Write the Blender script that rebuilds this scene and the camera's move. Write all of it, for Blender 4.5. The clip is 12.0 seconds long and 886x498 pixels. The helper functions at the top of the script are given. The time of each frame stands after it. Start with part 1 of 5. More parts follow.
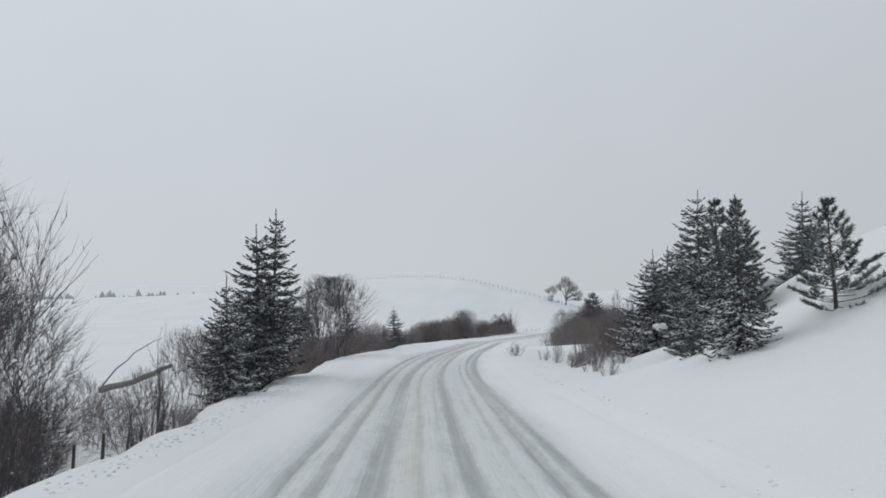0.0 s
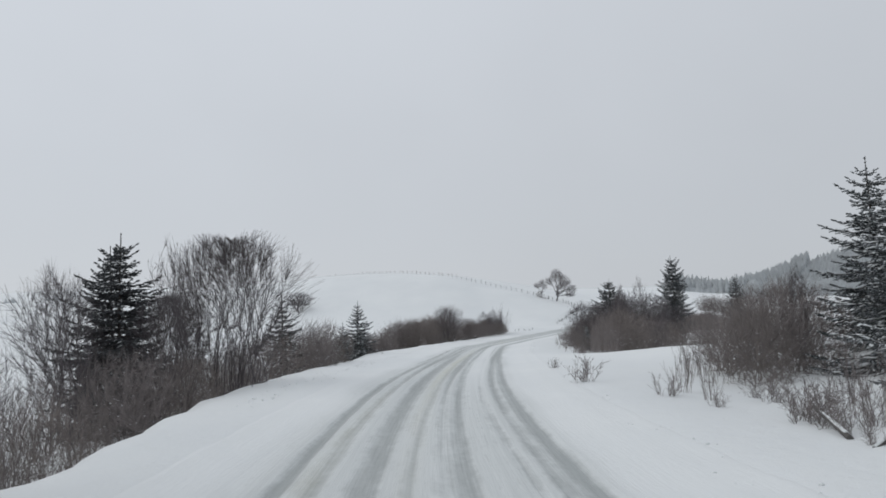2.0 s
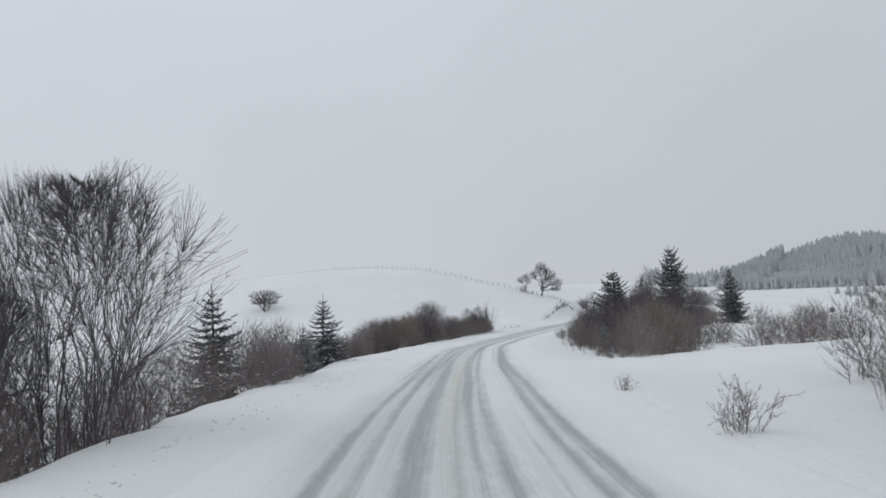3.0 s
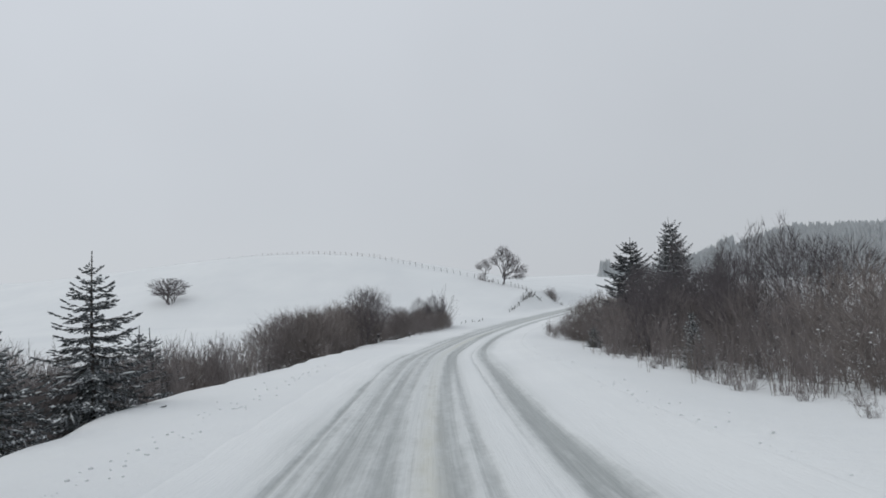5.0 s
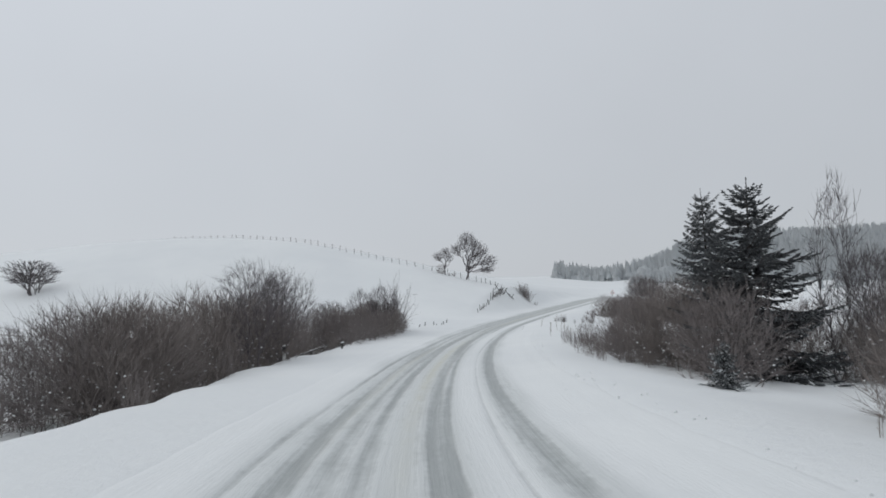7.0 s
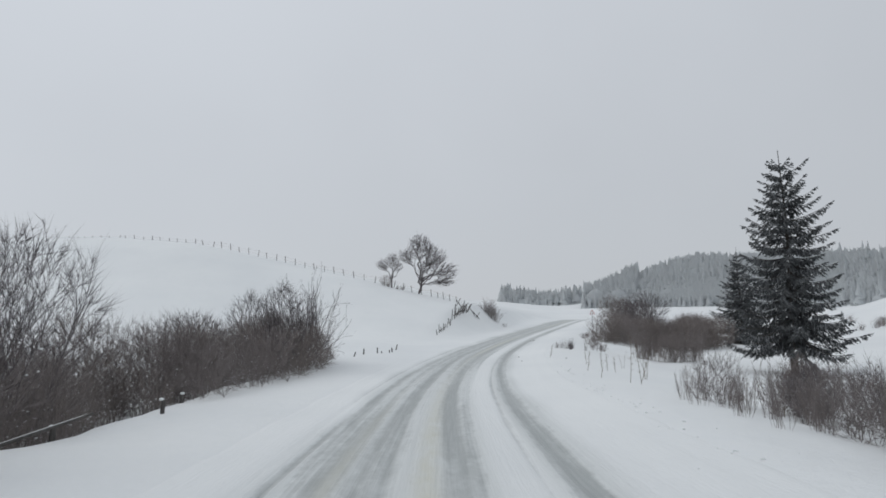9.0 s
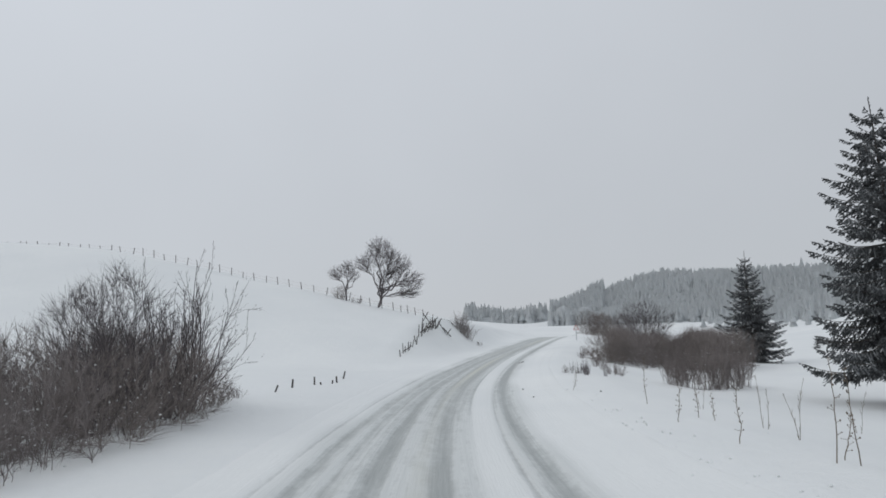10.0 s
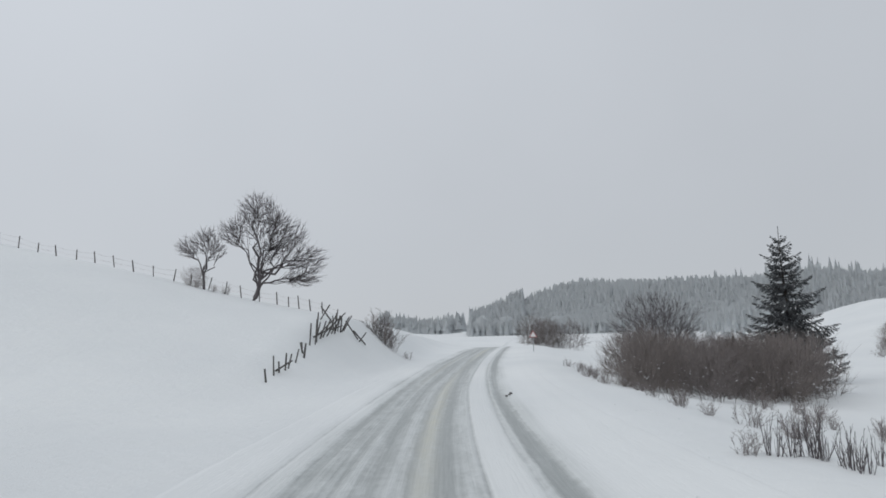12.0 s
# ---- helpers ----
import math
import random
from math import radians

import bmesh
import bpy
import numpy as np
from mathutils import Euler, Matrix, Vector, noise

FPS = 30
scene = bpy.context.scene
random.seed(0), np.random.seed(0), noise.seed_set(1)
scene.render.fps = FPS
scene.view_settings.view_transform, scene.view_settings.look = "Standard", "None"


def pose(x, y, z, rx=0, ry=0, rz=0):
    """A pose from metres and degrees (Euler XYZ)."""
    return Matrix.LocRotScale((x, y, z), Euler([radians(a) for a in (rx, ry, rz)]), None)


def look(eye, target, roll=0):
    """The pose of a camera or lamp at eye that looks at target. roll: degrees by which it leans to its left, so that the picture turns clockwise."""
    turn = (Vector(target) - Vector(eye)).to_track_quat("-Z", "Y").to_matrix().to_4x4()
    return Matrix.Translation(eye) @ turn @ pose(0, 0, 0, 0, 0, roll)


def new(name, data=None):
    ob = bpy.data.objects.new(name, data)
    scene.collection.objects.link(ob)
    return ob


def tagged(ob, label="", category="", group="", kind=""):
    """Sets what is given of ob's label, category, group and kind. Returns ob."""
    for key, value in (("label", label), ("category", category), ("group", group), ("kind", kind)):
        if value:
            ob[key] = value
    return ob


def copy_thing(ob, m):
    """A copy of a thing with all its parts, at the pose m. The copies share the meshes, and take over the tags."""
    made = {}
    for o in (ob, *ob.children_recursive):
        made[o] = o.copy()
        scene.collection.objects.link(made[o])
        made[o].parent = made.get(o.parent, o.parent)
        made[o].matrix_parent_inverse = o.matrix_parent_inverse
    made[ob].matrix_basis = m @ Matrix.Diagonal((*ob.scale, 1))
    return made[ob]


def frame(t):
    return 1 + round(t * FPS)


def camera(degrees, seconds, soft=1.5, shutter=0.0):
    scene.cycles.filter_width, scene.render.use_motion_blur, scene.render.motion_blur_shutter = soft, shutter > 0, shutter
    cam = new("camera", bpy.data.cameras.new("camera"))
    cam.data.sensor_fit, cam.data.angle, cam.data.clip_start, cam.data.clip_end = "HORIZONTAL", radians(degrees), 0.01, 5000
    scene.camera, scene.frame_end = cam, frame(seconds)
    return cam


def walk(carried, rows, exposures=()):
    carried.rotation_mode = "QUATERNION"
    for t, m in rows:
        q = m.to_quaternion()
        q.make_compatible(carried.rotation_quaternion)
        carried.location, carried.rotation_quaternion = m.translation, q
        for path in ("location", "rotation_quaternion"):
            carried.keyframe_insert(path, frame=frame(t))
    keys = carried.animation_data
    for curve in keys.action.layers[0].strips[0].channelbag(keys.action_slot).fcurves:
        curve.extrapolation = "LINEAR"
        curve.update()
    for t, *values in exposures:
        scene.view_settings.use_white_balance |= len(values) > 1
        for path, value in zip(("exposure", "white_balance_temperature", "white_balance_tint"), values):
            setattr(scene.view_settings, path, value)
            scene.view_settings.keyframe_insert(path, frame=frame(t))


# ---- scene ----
cam = camera(70.0, 12.0, soft=1.7)
PATH = [
    (0, (-1.492, 4.093, 0.666), (-1.405, 6.086, 0.815), -0.7),
    (0.5, (-1.518, 7.801, 0.494), (-1.424, 9.794, 0.634), -0.8),
    (1, (-1.498, 11.383, 0.302), (-1.383, 13.375, 0.439), -1.1),
    (1.5, (-1.455, 14.944, 0.113), (-1.314, 16.934, 0.258), -1.3),
    (2, (-1.408, 18.606, -0.047), (-1.238, 20.593, 0.103), -1.5),
    (2.5, (-1.358, 22.269, -0.232), (-1.155, 24.254, -0.086), -2.0),
    (3, (-1.391, 26.001, -0.31), (-1.14, 27.98, -0.17), -2.2),
    (5, (0.857, 42.185, -1.097), (1.27, 44.138, -0.983), -2.4),
    (5.5, (1.613, 46.301, -1.353), (2.05, 48.248, -1.228), -1.8),
    (6, (2.32, 50.342, -1.559), (2.794, 52.282, -1.441), -1.2),
    (6.5, (3.168, 54.573, -1.733), (3.685, 56.502, -1.627), -1.2),
    (7, (4.068, 58.841, -1.91), (4.635, 60.756, -1.8), -1.3),
    (9, (8.344, 74.635, -2.8), (9.08, 76.486, -2.616), -0.8),
    (9.5, (9.979, 79.014, -2.966), (10.769, 80.839, -2.752), -1.2),
    (10, (11.665, 83.365, -3.128), (12.508, 85.162, -2.885), -1.4),
    (10.5, (13.336, 87.351, -3.342), (14.23, 89.12, -3.076), -1.2),
    (11, (15.134, 91.481, -3.452), (16.088, 93.218, -3.182), -1.2),
    (11.5, (17.132, 95.477, -3.515), (18.153, 97.175, -3.248), -1.3),
    (12, (19.217, 99.363, -3.554), (20.294, 101.026, -3.282), -1.2),
]
walk(cam, [(t, look(eye, target, roll)) for t, eye, target, roll in PATH])

# ---------------------------------------------------------------- light
SUN_EL, SUN_AZ = 42.0, -70.0
world = bpy.data.worlds.new("overcast_sky")
scene.world = world
world.use_nodes = True
wn, wl = world.node_tree.nodes, world.node_tree.links
wn.clear()
w_out = wn.new("ShaderNodeOutputWorld")
w_bg = wn.new("ShaderNodeBackground")
w_bg.inputs["Strength"].default_value = 1.0
w_sky = wn.new("ShaderNodeTexSky")
w_sky.sky_type = "NISHITA"
w_sky.sun_disc = False
w_sky.sun_elevation = radians(SUN_EL)
w_sky.sun_rotation = radians(SUN_AZ)
w_dim = wn.new("ShaderNodeVectorMath")
w_dim.operation = "SCALE"
w_dim.inputs["Scale"].default_value = 0.06
wl.new(w_sky.outputs[0], w_dim.inputs[0])
w_co = wn.new("ShaderNodeTexCoord")
w_sep = wn.new("ShaderNodeSeparateXYZ")
wl.new(w_co.outputs["Generated"], w_sep.inputs[0])
w_ramp = wn.new("ShaderNodeValToRGB")
w_ramp.color_ramp.interpolation = "EASE"
for pos, col in ((0.0, (0.545, 0.575, 0.615)), (0.12, (0.53, 0.565, 0.615)), (0.45, (0.55, 0.59, 0.645)), (1.0, (0.65, 0.69, 0.75))):
    el = w_ramp.color_ramp.elements[0] if pos == 0 else (w_ramp.color_ramp.elements[1] if pos == 1 else w_ramp.color_ramp.elements.new(pos))
    el.position, el.color = pos, (*col, 1)
wl.new(w_sep.outputs["Z"], w_ramp.inputs[0])
# the cloud deck is a little brighter towards the hidden sun
w_side = wn.new("ShaderNodeMapRange")
w_side.inputs["From Min"].default_value, w_side.inputs["From Max"].default_value = -0.75, 0.95
w_side.inputs["To Min"].default_value, w_side.inputs["To Max"].default_value = 1.13, 0.93
wl.new(w_sep.outputs["X"], w_side.inputs["Value"])
w_noise = wn.new("ShaderNodeTexNoise")
w_noise.inputs["Scale"].default_value, w_noise.inputs["Detail"].default_value = 1.6, 4
wl.new(w_co.outputs["Generated"], w_noise.inputs["Vector"])
w_cl = wn.new("ShaderNodeMapRange")
w_cl.inputs["From Min"].default_value, w_cl.inputs["From Max"].default_value = 0.3, 0.7
w_cl.inputs["To Min"].default_value, w_cl.inputs["To Max"].default_value = 0.965, 1.035
wl.new(w_noise.outputs[0], w_cl.inputs["Value"])
w_mul = wn.new("ShaderNodeMath")
w_mul.operation = "MULTIPLY"
wl.new(w_side.outputs[0], w_mul.inputs[0])
wl.new(w_cl.outputs[0], w_mul.inputs[1])
w_col = wn.new("ShaderNodeVectorMath")
w_col.operation = "SCALE"
wl.new(w_ramp.outputs[0], w_col.inputs[0])
wl.new(w_mul.outputs[0], w_col.inputs["Scale"])
w_mix = wn.new("ShaderNodeMix")
w_mix.data_type = "RGBA"
w_mix.inputs["Factor"].default_value = 0.05
wl.new(w_col.outputs[0], w_mix.inputs["A"])
wl.new(w_dim.outputs[0], w_mix.inputs["B"])
wl.new(w_mix.outputs["Result"], w_bg.inputs[0])
wl.new(w_bg.outputs[0], w_out.inputs[0])

sun = new("sun", bpy.data.lights.new("sun", "SUN"))
sun.data.energy, sun.data.angle, sun.data.color = 0.5, radians(40), (1.0, 0.97, 0.93)
sun_dir = Vector((math.sin(radians(SUN_AZ)) * math.cos(radians(SUN_EL)), math.cos(radians(SUN_AZ)) * math.cos(radians(SUN_EL)), math.sin(radians(SUN_EL))))
sun.matrix_world = look(sun_dir * 300, (0, 0, 0))


# ---------------------------------------------------------------- materials
class Nodes:
    """A node material with a Principled surface."""

    def __init__(self, name, rough=0.8):
        self.mat = bpy.data.materials.new(name)
        self.mat.use_nodes = True
        self.tree = self.mat.node_tree
        self.bsdf = self.tree.nodes["Principled BSDF"]
        self.bsdf.inputs["Roughness"].default_value = rough

    def add(self, kind, **values):
        node = self.tree.nodes.new(kind)
        for key, value in values.items():
            node.inputs[key.replace("_", " ")].default_value = value
        return node

    def link(self, a, b):
        self.tree.links.new(a, b)

    def noise(self, scale, detail=4, vector=None, rough=0.55):
        node = self.add("ShaderNodeTexNoise", Scale=scale, Detail=detail, Roughness=rough)
        if vector:
            self.link(vector, node.inputs["Vector"])
        return node.outputs[0]

    def ramp(self, value, *stops):
        node = self.tree.nodes.new("ShaderNodeValToRGB")
        els = node.color_ramp.elements
        for n, (pos, col) in enumerate(stops):
            el = els[n] if n < 2 else els.new(pos)
            el.position, el.color = pos, (*col, 1) if len(col) == 3 else col
        self.link(value, node.inputs[0])
        return node.outputs[0]

    def mix(self, fac, a, b):
        node = self.tree.nodes.new("ShaderNodeMix")
        node.data_type = "RGBA"
        for value, socket in ((fac, node.inputs["Factor"]), (a, node.inputs["A"]), (b, node.inputs["B"])):
            if isinstance(value, (int, float)):
                socket.default_value = value
            elif isinstance(value, tuple):
                socket.default_value = (*value, 1)
            else:
                self.link(value, socket)
        return node.outputs["Result"]

    def math(self, op, a, b=0.0):
        node = self.tree.nodes.new("ShaderNodeMath")
        node.operation = op
        for value, socket in ((a, node.inputs[0]), (b, node.inputs[1])):
            if isinstance(value, (int, float)):
                socket.default_value = value
            else:
                self.link(value, socket)
        return node.outputs[0]

    def colour(self, socket):
        self.link(socket, self.bsdf.inputs["Base Color"])
        return self

    def bump(self, height, strength=0.3, distance=0.02):
        node = self.add("ShaderNodeBump", Strength=strength, Distance=distance)
        self.link(height, node.inputs["Height"])
        self.link(node.outputs[0], self.bsdf.inputs["Normal"])
        return self


def coords(n, kind="Object"):
    return n.tree.nodes.new("ShaderNodeTexCoord").outputs[kind]


def stretched(n, vector, scale):
    node = n.add("ShaderNodeMapping", Scale=scale)
    n.link(vector, node.inputs["Vector"])
    return node.outputs[0]


def snow_material(name):
    n = Nodes(name, 0.75)
    co = coords(n)
    big = n.noise(0.12, 5, co)
    small = n.noise(2.2, 6, co)
    col = n.ramp(big, (0.3, (0.735, 0.755, 0.755)), (0.7, (0.815, 0.83, 0.82)))
    n.colour(n.mix(n.ramp(small, (0.35, (0.25, 0.25, 0.25)), (0.75, (0, 0, 0))), col, (0.735, 0.76, 0.77)))
    grain = n.math("ADD", n.noise(3.5, 8, co, 0.65), n.math("MULTIPLY", n.noise(45, 3, co), 0.15))
    n.bsdf.inputs["Subsurface Weight"].default_value = 0.0
    return n.bump(grain, 0.5, 0.10).mat


def road_material():
    n = Nodes("packed_snow_and_ice", 0.7)
    uv = coords(n, "UV")
    marks = {}
    for key in ("rut", "worn", "stain"):
        node = n.tree.nodes.new("ShaderNodeAttribute")
        node.attribute_name = key
        marks[key] = node.outputs["Fac"]
    co = coords(n)
    streak = n.noise(1.0, 6, stretched(n, uv, (0.10, 9.0, 1)), 0.62)
    fine = n.noise(1.0, 6, stretched(n, uv, (0.9, 30.0, 1)), 0.65)
    patch = n.noise(1.0, 6, stretched(n, uv, (1.1, 3.2, 1)), 0.66)
    mottle = n.noise(1.0, 5, stretched(n, uv, (5.0, 9.0, 1)), 0.6)
    centred = lambda v, k: n.math("MULTIPLY", n.math("SUBTRACT", v, 0.5), k)
    rough = n.math("ADD", n.math("ADD", centred(streak, 1.25), centred(patch, 0.75)), n.math("ADD", centred(fine, 0.4), centred(mottle, 0.45)))
    # bare ice shows in the ruts, thinly between them and not at all on the shoulders
    value = n.math("ADD", n.math("ADD", n.math("MULTIPLY", marks["rut"], 0.62), n.math("MULTIPLY", marks["worn"], 0.20)), n.math("MULTIPLY", rough, n.math("ADD", n.math("MULTIPLY", marks["worn"], 0.8), 0.2)))
    bare = n.ramp(value, (0.24, (0, 0, 0)), (0.72, (1, 1, 1)))
    clean = n.ramp(n.noise(0.12, 5, co), (0.3, (0.735, 0.755, 0.755)), (0.7, (0.815, 0.83, 0.82)))
    driven = n.ramp(streak, (0.3, (0.575, 0.597, 0.59)), (0.7, (0.70, 0.72, 0.71)))
    snow = n.mix(marks["worn"], clean, driven)
    ice = n.ramp(fine, (0.3, (0.305, 0.325, 0.32)), (0.75, (0.43, 0.452, 0.44)))
    both = n.mix(bare, snow, ice)
    n.colour(n.mix(n.math("MULTIPLY", marks["stain"], n.ramp(patch, (0.3, (0.2, 0.2, 0.2)), (0.65, (0.9, 0.9, 0.9)))), both, (0.58, 0.575, 0.49)))
    n.link(n.ramp(bare, (0, (0.75, 0.75, 0.75)), (1, (0.5, 0.5, 0.5))), n.bsdf.inputs["Roughness"])
    return n.bump(n.math("SUBTRACT", n.math("ADD", patch, n.math("ADD", fine, mottle)), bare), 0.4, 0.035).mat


def bark_material(name, dark, light, scale=18.0):
    n = Nodes(name, 0.9)
    co = coords(n)
    v = n.noise(scale, 5, stretched(n, co, (1, 1, 0.25)))
    tint = n.tree.nodes.new("ShaderNodeObjectInfo").outputs["Random"]
    col = n.ramp(v, (0.3, dark), (0.75, light))
    n.colour(n.mix(n.math("MULTIPLY", tint, 0.3), col, tuple(c * 0.7 for c in dark)))
    return n.bump(v, 0.5, 0.02).mat


def leaf_material(name, dark, light, frost, thin=0.0):
    n = Nodes(name, 0.7)
    geo = n.tree.nodes.new("ShaderNodeNewGeometry")
    rnd = geo.outputs["Random Per Island"]
    col = n.ramp(rnd, (0.0, dark), (1.0, light))
    if frost:
        sep = n.tree.nodes.new("ShaderNodeSeparateXYZ")
        n.link(geo.outputs["Normal"], sep.inputs[0])
        flat = n.math("ABSOLUTE", sep.outputs["Z"])
        where = n.math("ADD", n.math("MULTIPLY", flat, 0.45), n.math("MULTIPLY", n.noise(1.6, 5, coords(n), 0.65), 0.9))
        where = n.math("ADD", where, n.math("MULTIPLY", rnd, 0.22))
        dust = n.ramp(where, (0.80, (0, 0, 0)), (0.98, (frost, frost, frost)))
        col = n.mix(dust, col, (0.66, 0.69, 0.72))
    n.colour(col)
    if thin:
        # light passing through the needles evens out their shade, as haze would
        glow = n.tree.nodes.new("ShaderNodeBsdfTranslucent")
        both = n.tree.nodes.new("ShaderNodeMixShader")
        both.inputs[0].default_value = thin
        n.link(col, glow.inputs["Color"])
        n.link(n.bsdf.outputs[0], both.inputs[1])
        n.link(glow.outputs[0], both.inputs[2])
        n.link(both.outputs[0], n.tree.nodes["Material Output"].inputs["Surface"])
    return n.mat


SNOW = snow_material("drifted_snow")
ROAD = road_material()
TREE_SNOW = snow_material("snow_on_branches")
BARK = bark_material("spruce_bark", (0.045, 0.038, 0.034), (0.14, 0.12, 0.10))
TWIG = bark_material("bare_twig_bark", (0.160, 0.140, 0.136), (0.330, 0.295, 0.285), 6)
DARK_TWIG = bark_material("dark_wet_bark", (0.084, 0.074, 0.078), (0.190, 0.170, 0.174), 6)
BROWN_TWIG = bark_material("brown_willow_bark", (0.160, 0.138, 0.128), (0.320, 0.282, 0.262), 6)
STRAW = bark_material("dry_stalk", (0.13, 0.10, 0.075), (0.26, 0.21, 0.16), 9)
DEAD_WOOD = bark_material("grey_dead_wood", (0.13, 0.125, 0.12), (0.30, 0.29, 0.28), 9)
WOOD = bark_material("weathered_wood", (0.045, 0.042, 0.040), (0.155, 0.145, 0.135), 14)
# less snow than NEEDLE, and a lighter tone that paints in distance haze
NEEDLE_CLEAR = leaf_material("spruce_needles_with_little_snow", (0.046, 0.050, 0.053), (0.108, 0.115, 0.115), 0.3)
NEEDLE = leaf_material("spruce_needles", (0.034, 0.040, 0.041), (0.088, 0.098, 0.095), 0.85)
PINE = leaf_material("pine_needles", (0.042, 0.056, 0.046), (0.105, 0.125, 0.098), 0.7)
# haze over the far woods is put into this pale needle colour
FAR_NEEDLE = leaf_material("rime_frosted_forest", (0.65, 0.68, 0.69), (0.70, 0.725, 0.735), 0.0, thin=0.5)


def plain(name, col, rough=0.5):
    n = Nodes(name, rough)
    n.colour(n.mix(n.ramp(n.noise(30, 3, coords(n)), (0.4, (0, 0, 0)), (0.8, (0.3, 0.3, 0.3))), col, tuple(c * 0.8 for c in col)))
    return n.mat


SIGN_RED = plain("sign_red", (0.42, 0.05, 0.045))
SIGN_WHITE = plain("sign_white", (0.72, 0.72, 0.70))
STEEL = plain("galvanised_steel", (0.30, 0.31, 0.32))
WIRE = plain("rusty_wire", (0.12, 0.10, 0.09))
ICE_CLOD = plain("grey_ice_clod", (0.16, 0.155, 0.15), 0.7)


# ---------------------------------------------------------------- mesh helpers
def mesh_object(name, verts, faces, material, parent=None, label="", smooth=False):
    data = bpy.data.meshes.new(name)
    verts = np.asarray(verts, float)
    if isinstance(faces, np.ndarray):
        n, k = faces.shape
        data.vertices.add(len(verts))
        data.vertices.foreach_set("co", verts.ravel())
        data.loops.add(n * k)
        data.loops.foreach_set("vertex_index", faces.ravel().astype(np.int32))
        data.polygons.add(n)
        data.polygons.foreach_set("loop_start", np.arange(n, dtype=np.int32) * k)
        data.update(calc_edges=True)
    else:
        data.from_pydata(verts.tolist(), [], faces)
    data.materials.append(material)
    if smooth:
        data.polygons.foreach_set("use_smooth", np.ones(len(data.polygons), bool))
    ob = new(name, data)
    if parent:
        ob.parent = parent
    if label:
        tagged(ob, label)
    return ob


def unit(v):
    return v / (np.linalg.norm(v, axis=-1, keepdims=True) + 1e-12)


def sides_of(d):
    """Two directions square to each of d."""
    ref = np.where(np.abs(d[:, 2:3]) > 0.9, np.array([[1.0, 0, 0]]), np.array([[0, 0, 1.0]]))
    a = unit(np.cross(d, ref))
    return a, np.cross(d, a)


def tubes(segs, sides=3):
    """Tapered tubes for rows of p0, p1, r0, r1: vertices and quads."""
    s = np.asarray(segs, float)
    p0, p1, r0, r1 = s[:, 0:3], s[:, 3:6], s[:, 6:7], s[:, 7:8]
    a, b = sides_of(unit(p1 - p0))
    rings = []
    for p, r in ((p0, r0), (p1, r1)):
        for k in range(sides):
            ang = 2 * math.pi * k / sides
            rings.append(p + r * (math.cos(ang) * a + math.sin(ang) * b))
    verts = np.stack(rings, 1).reshape(-1, 3)
    base = np.arange(len(s))[:, None] * 2 * sides
    faces = []
    for k in range(sides):
        j = (k + 1) % sides
        faces.append(np.concatenate([base + k, base + j, base + sides + j, base + sides + k], 1))
    return verts, np.concatenate(faces)


def chain(points, radii, sides=5):
    """One closed tapered tube along a line of points."""
    p, r = np.asarray(points, float), np.asarray(radii, float)
    d = unit(np.gradient(p, axis=0))
    a, b = sides_of(d)
    ang = 2 * math.pi * np.arange(sides) / sides
    ring = p[:, None] + r[:, None, None] * (np.cos(ang)[None, :, None] * a[:, None] + np.sin(ang)[None, :, None] * b[:, None])
    k = np.arange(len(p) - 1)[:, None] * sides
    j = np.arange(sides)[None]
    n = (j + 1) % sides
    faces = np.stack([k + j, k + n, k + n + sides, k + j + sides], -1).reshape(-1, 4)
    return ring.reshape(-1, 3), faces


def spikes(segs):
    """Thin pointed twigs, one blade each, for rows of p0, p1, r0, r1."""
    s = np.asarray(segs, float)
    p0, p1, r0 = s[:, 0:3], s[:, 3:6], s[:, 6:7] * 1.3
    a, b = sides_of(unit(p1 - p0))
    turn = (np.arange(len(s)) * 2.4)[:, None]
    a = a * np.cos(turn) + b * np.sin(turn)
    verts = np.stack([p0 + r0 * a, p0 - r0 * a, p1], 1).reshape(-1, 3)
    return verts, np.arange(len(verts)).reshape(-1, 3)


def blobs(centres, axes, rng):
    """Small rounded lumps: centres and three half-axes each, as vertices and triangles."""
    bm = bmesh.new()
    bmesh.ops.create_icosphere(bm, subdivisions=1, radius=1)
    ball = np.array([v.co[:] for v in bm.verts])
    tris = np.array([[v.index for v in f.verts] for f in bm.faces])
    bm.free()
    wob = 1 + 0.25 * (rng.random((len(centres), len(ball), 1)) - 0.5)
    verts = centres[:, None, :] + np.einsum("vk,nkc->nvc", ball, axes) * wob
    faces = tris[None] + (np.arange(len(centres)) * len(ball))[:, None, None]
    return verts.reshape(-1, 3), faces.reshape(-1, 3)


def hermite(table):
    """A smooth curve through pairs of place and value."""
    ys, vs = (np.array(c, float) for c in zip(*table))
    sec = np.diff(vs) / np.diff(ys)
    m = np.r_[sec[0], (sec[1:] * np.diff(ys)[:-1] + sec[:-1] * np.diff(ys)[1:]) / (ys[2:] - ys[:-2]), sec[-1]]

    def value(y):
        y = np.asarray(y, float)
        k = np.clip(np.searchsorted(ys, y) - 1, 0, len(ys) - 2)
        h = ys[k + 1] - ys[k]
        t = (y - ys[k]) / h
        inside = (2 * t**3 - 3 * t**2 + 1) * vs[k] + (t**3 - 2 * t**2 + t) * h * m[k] + (3 * t**2 - 2 * t**3) * vs[k + 1] + (t**3 - t**2) * h * m[k + 1]
        out = np.where(y < ys[0], vs[0] + m[0] * (y - ys[0]), inside)
        return np.where(y > ys[-1], vs[-1] + m[-1] * (y - ys[-1]), out)

    return value


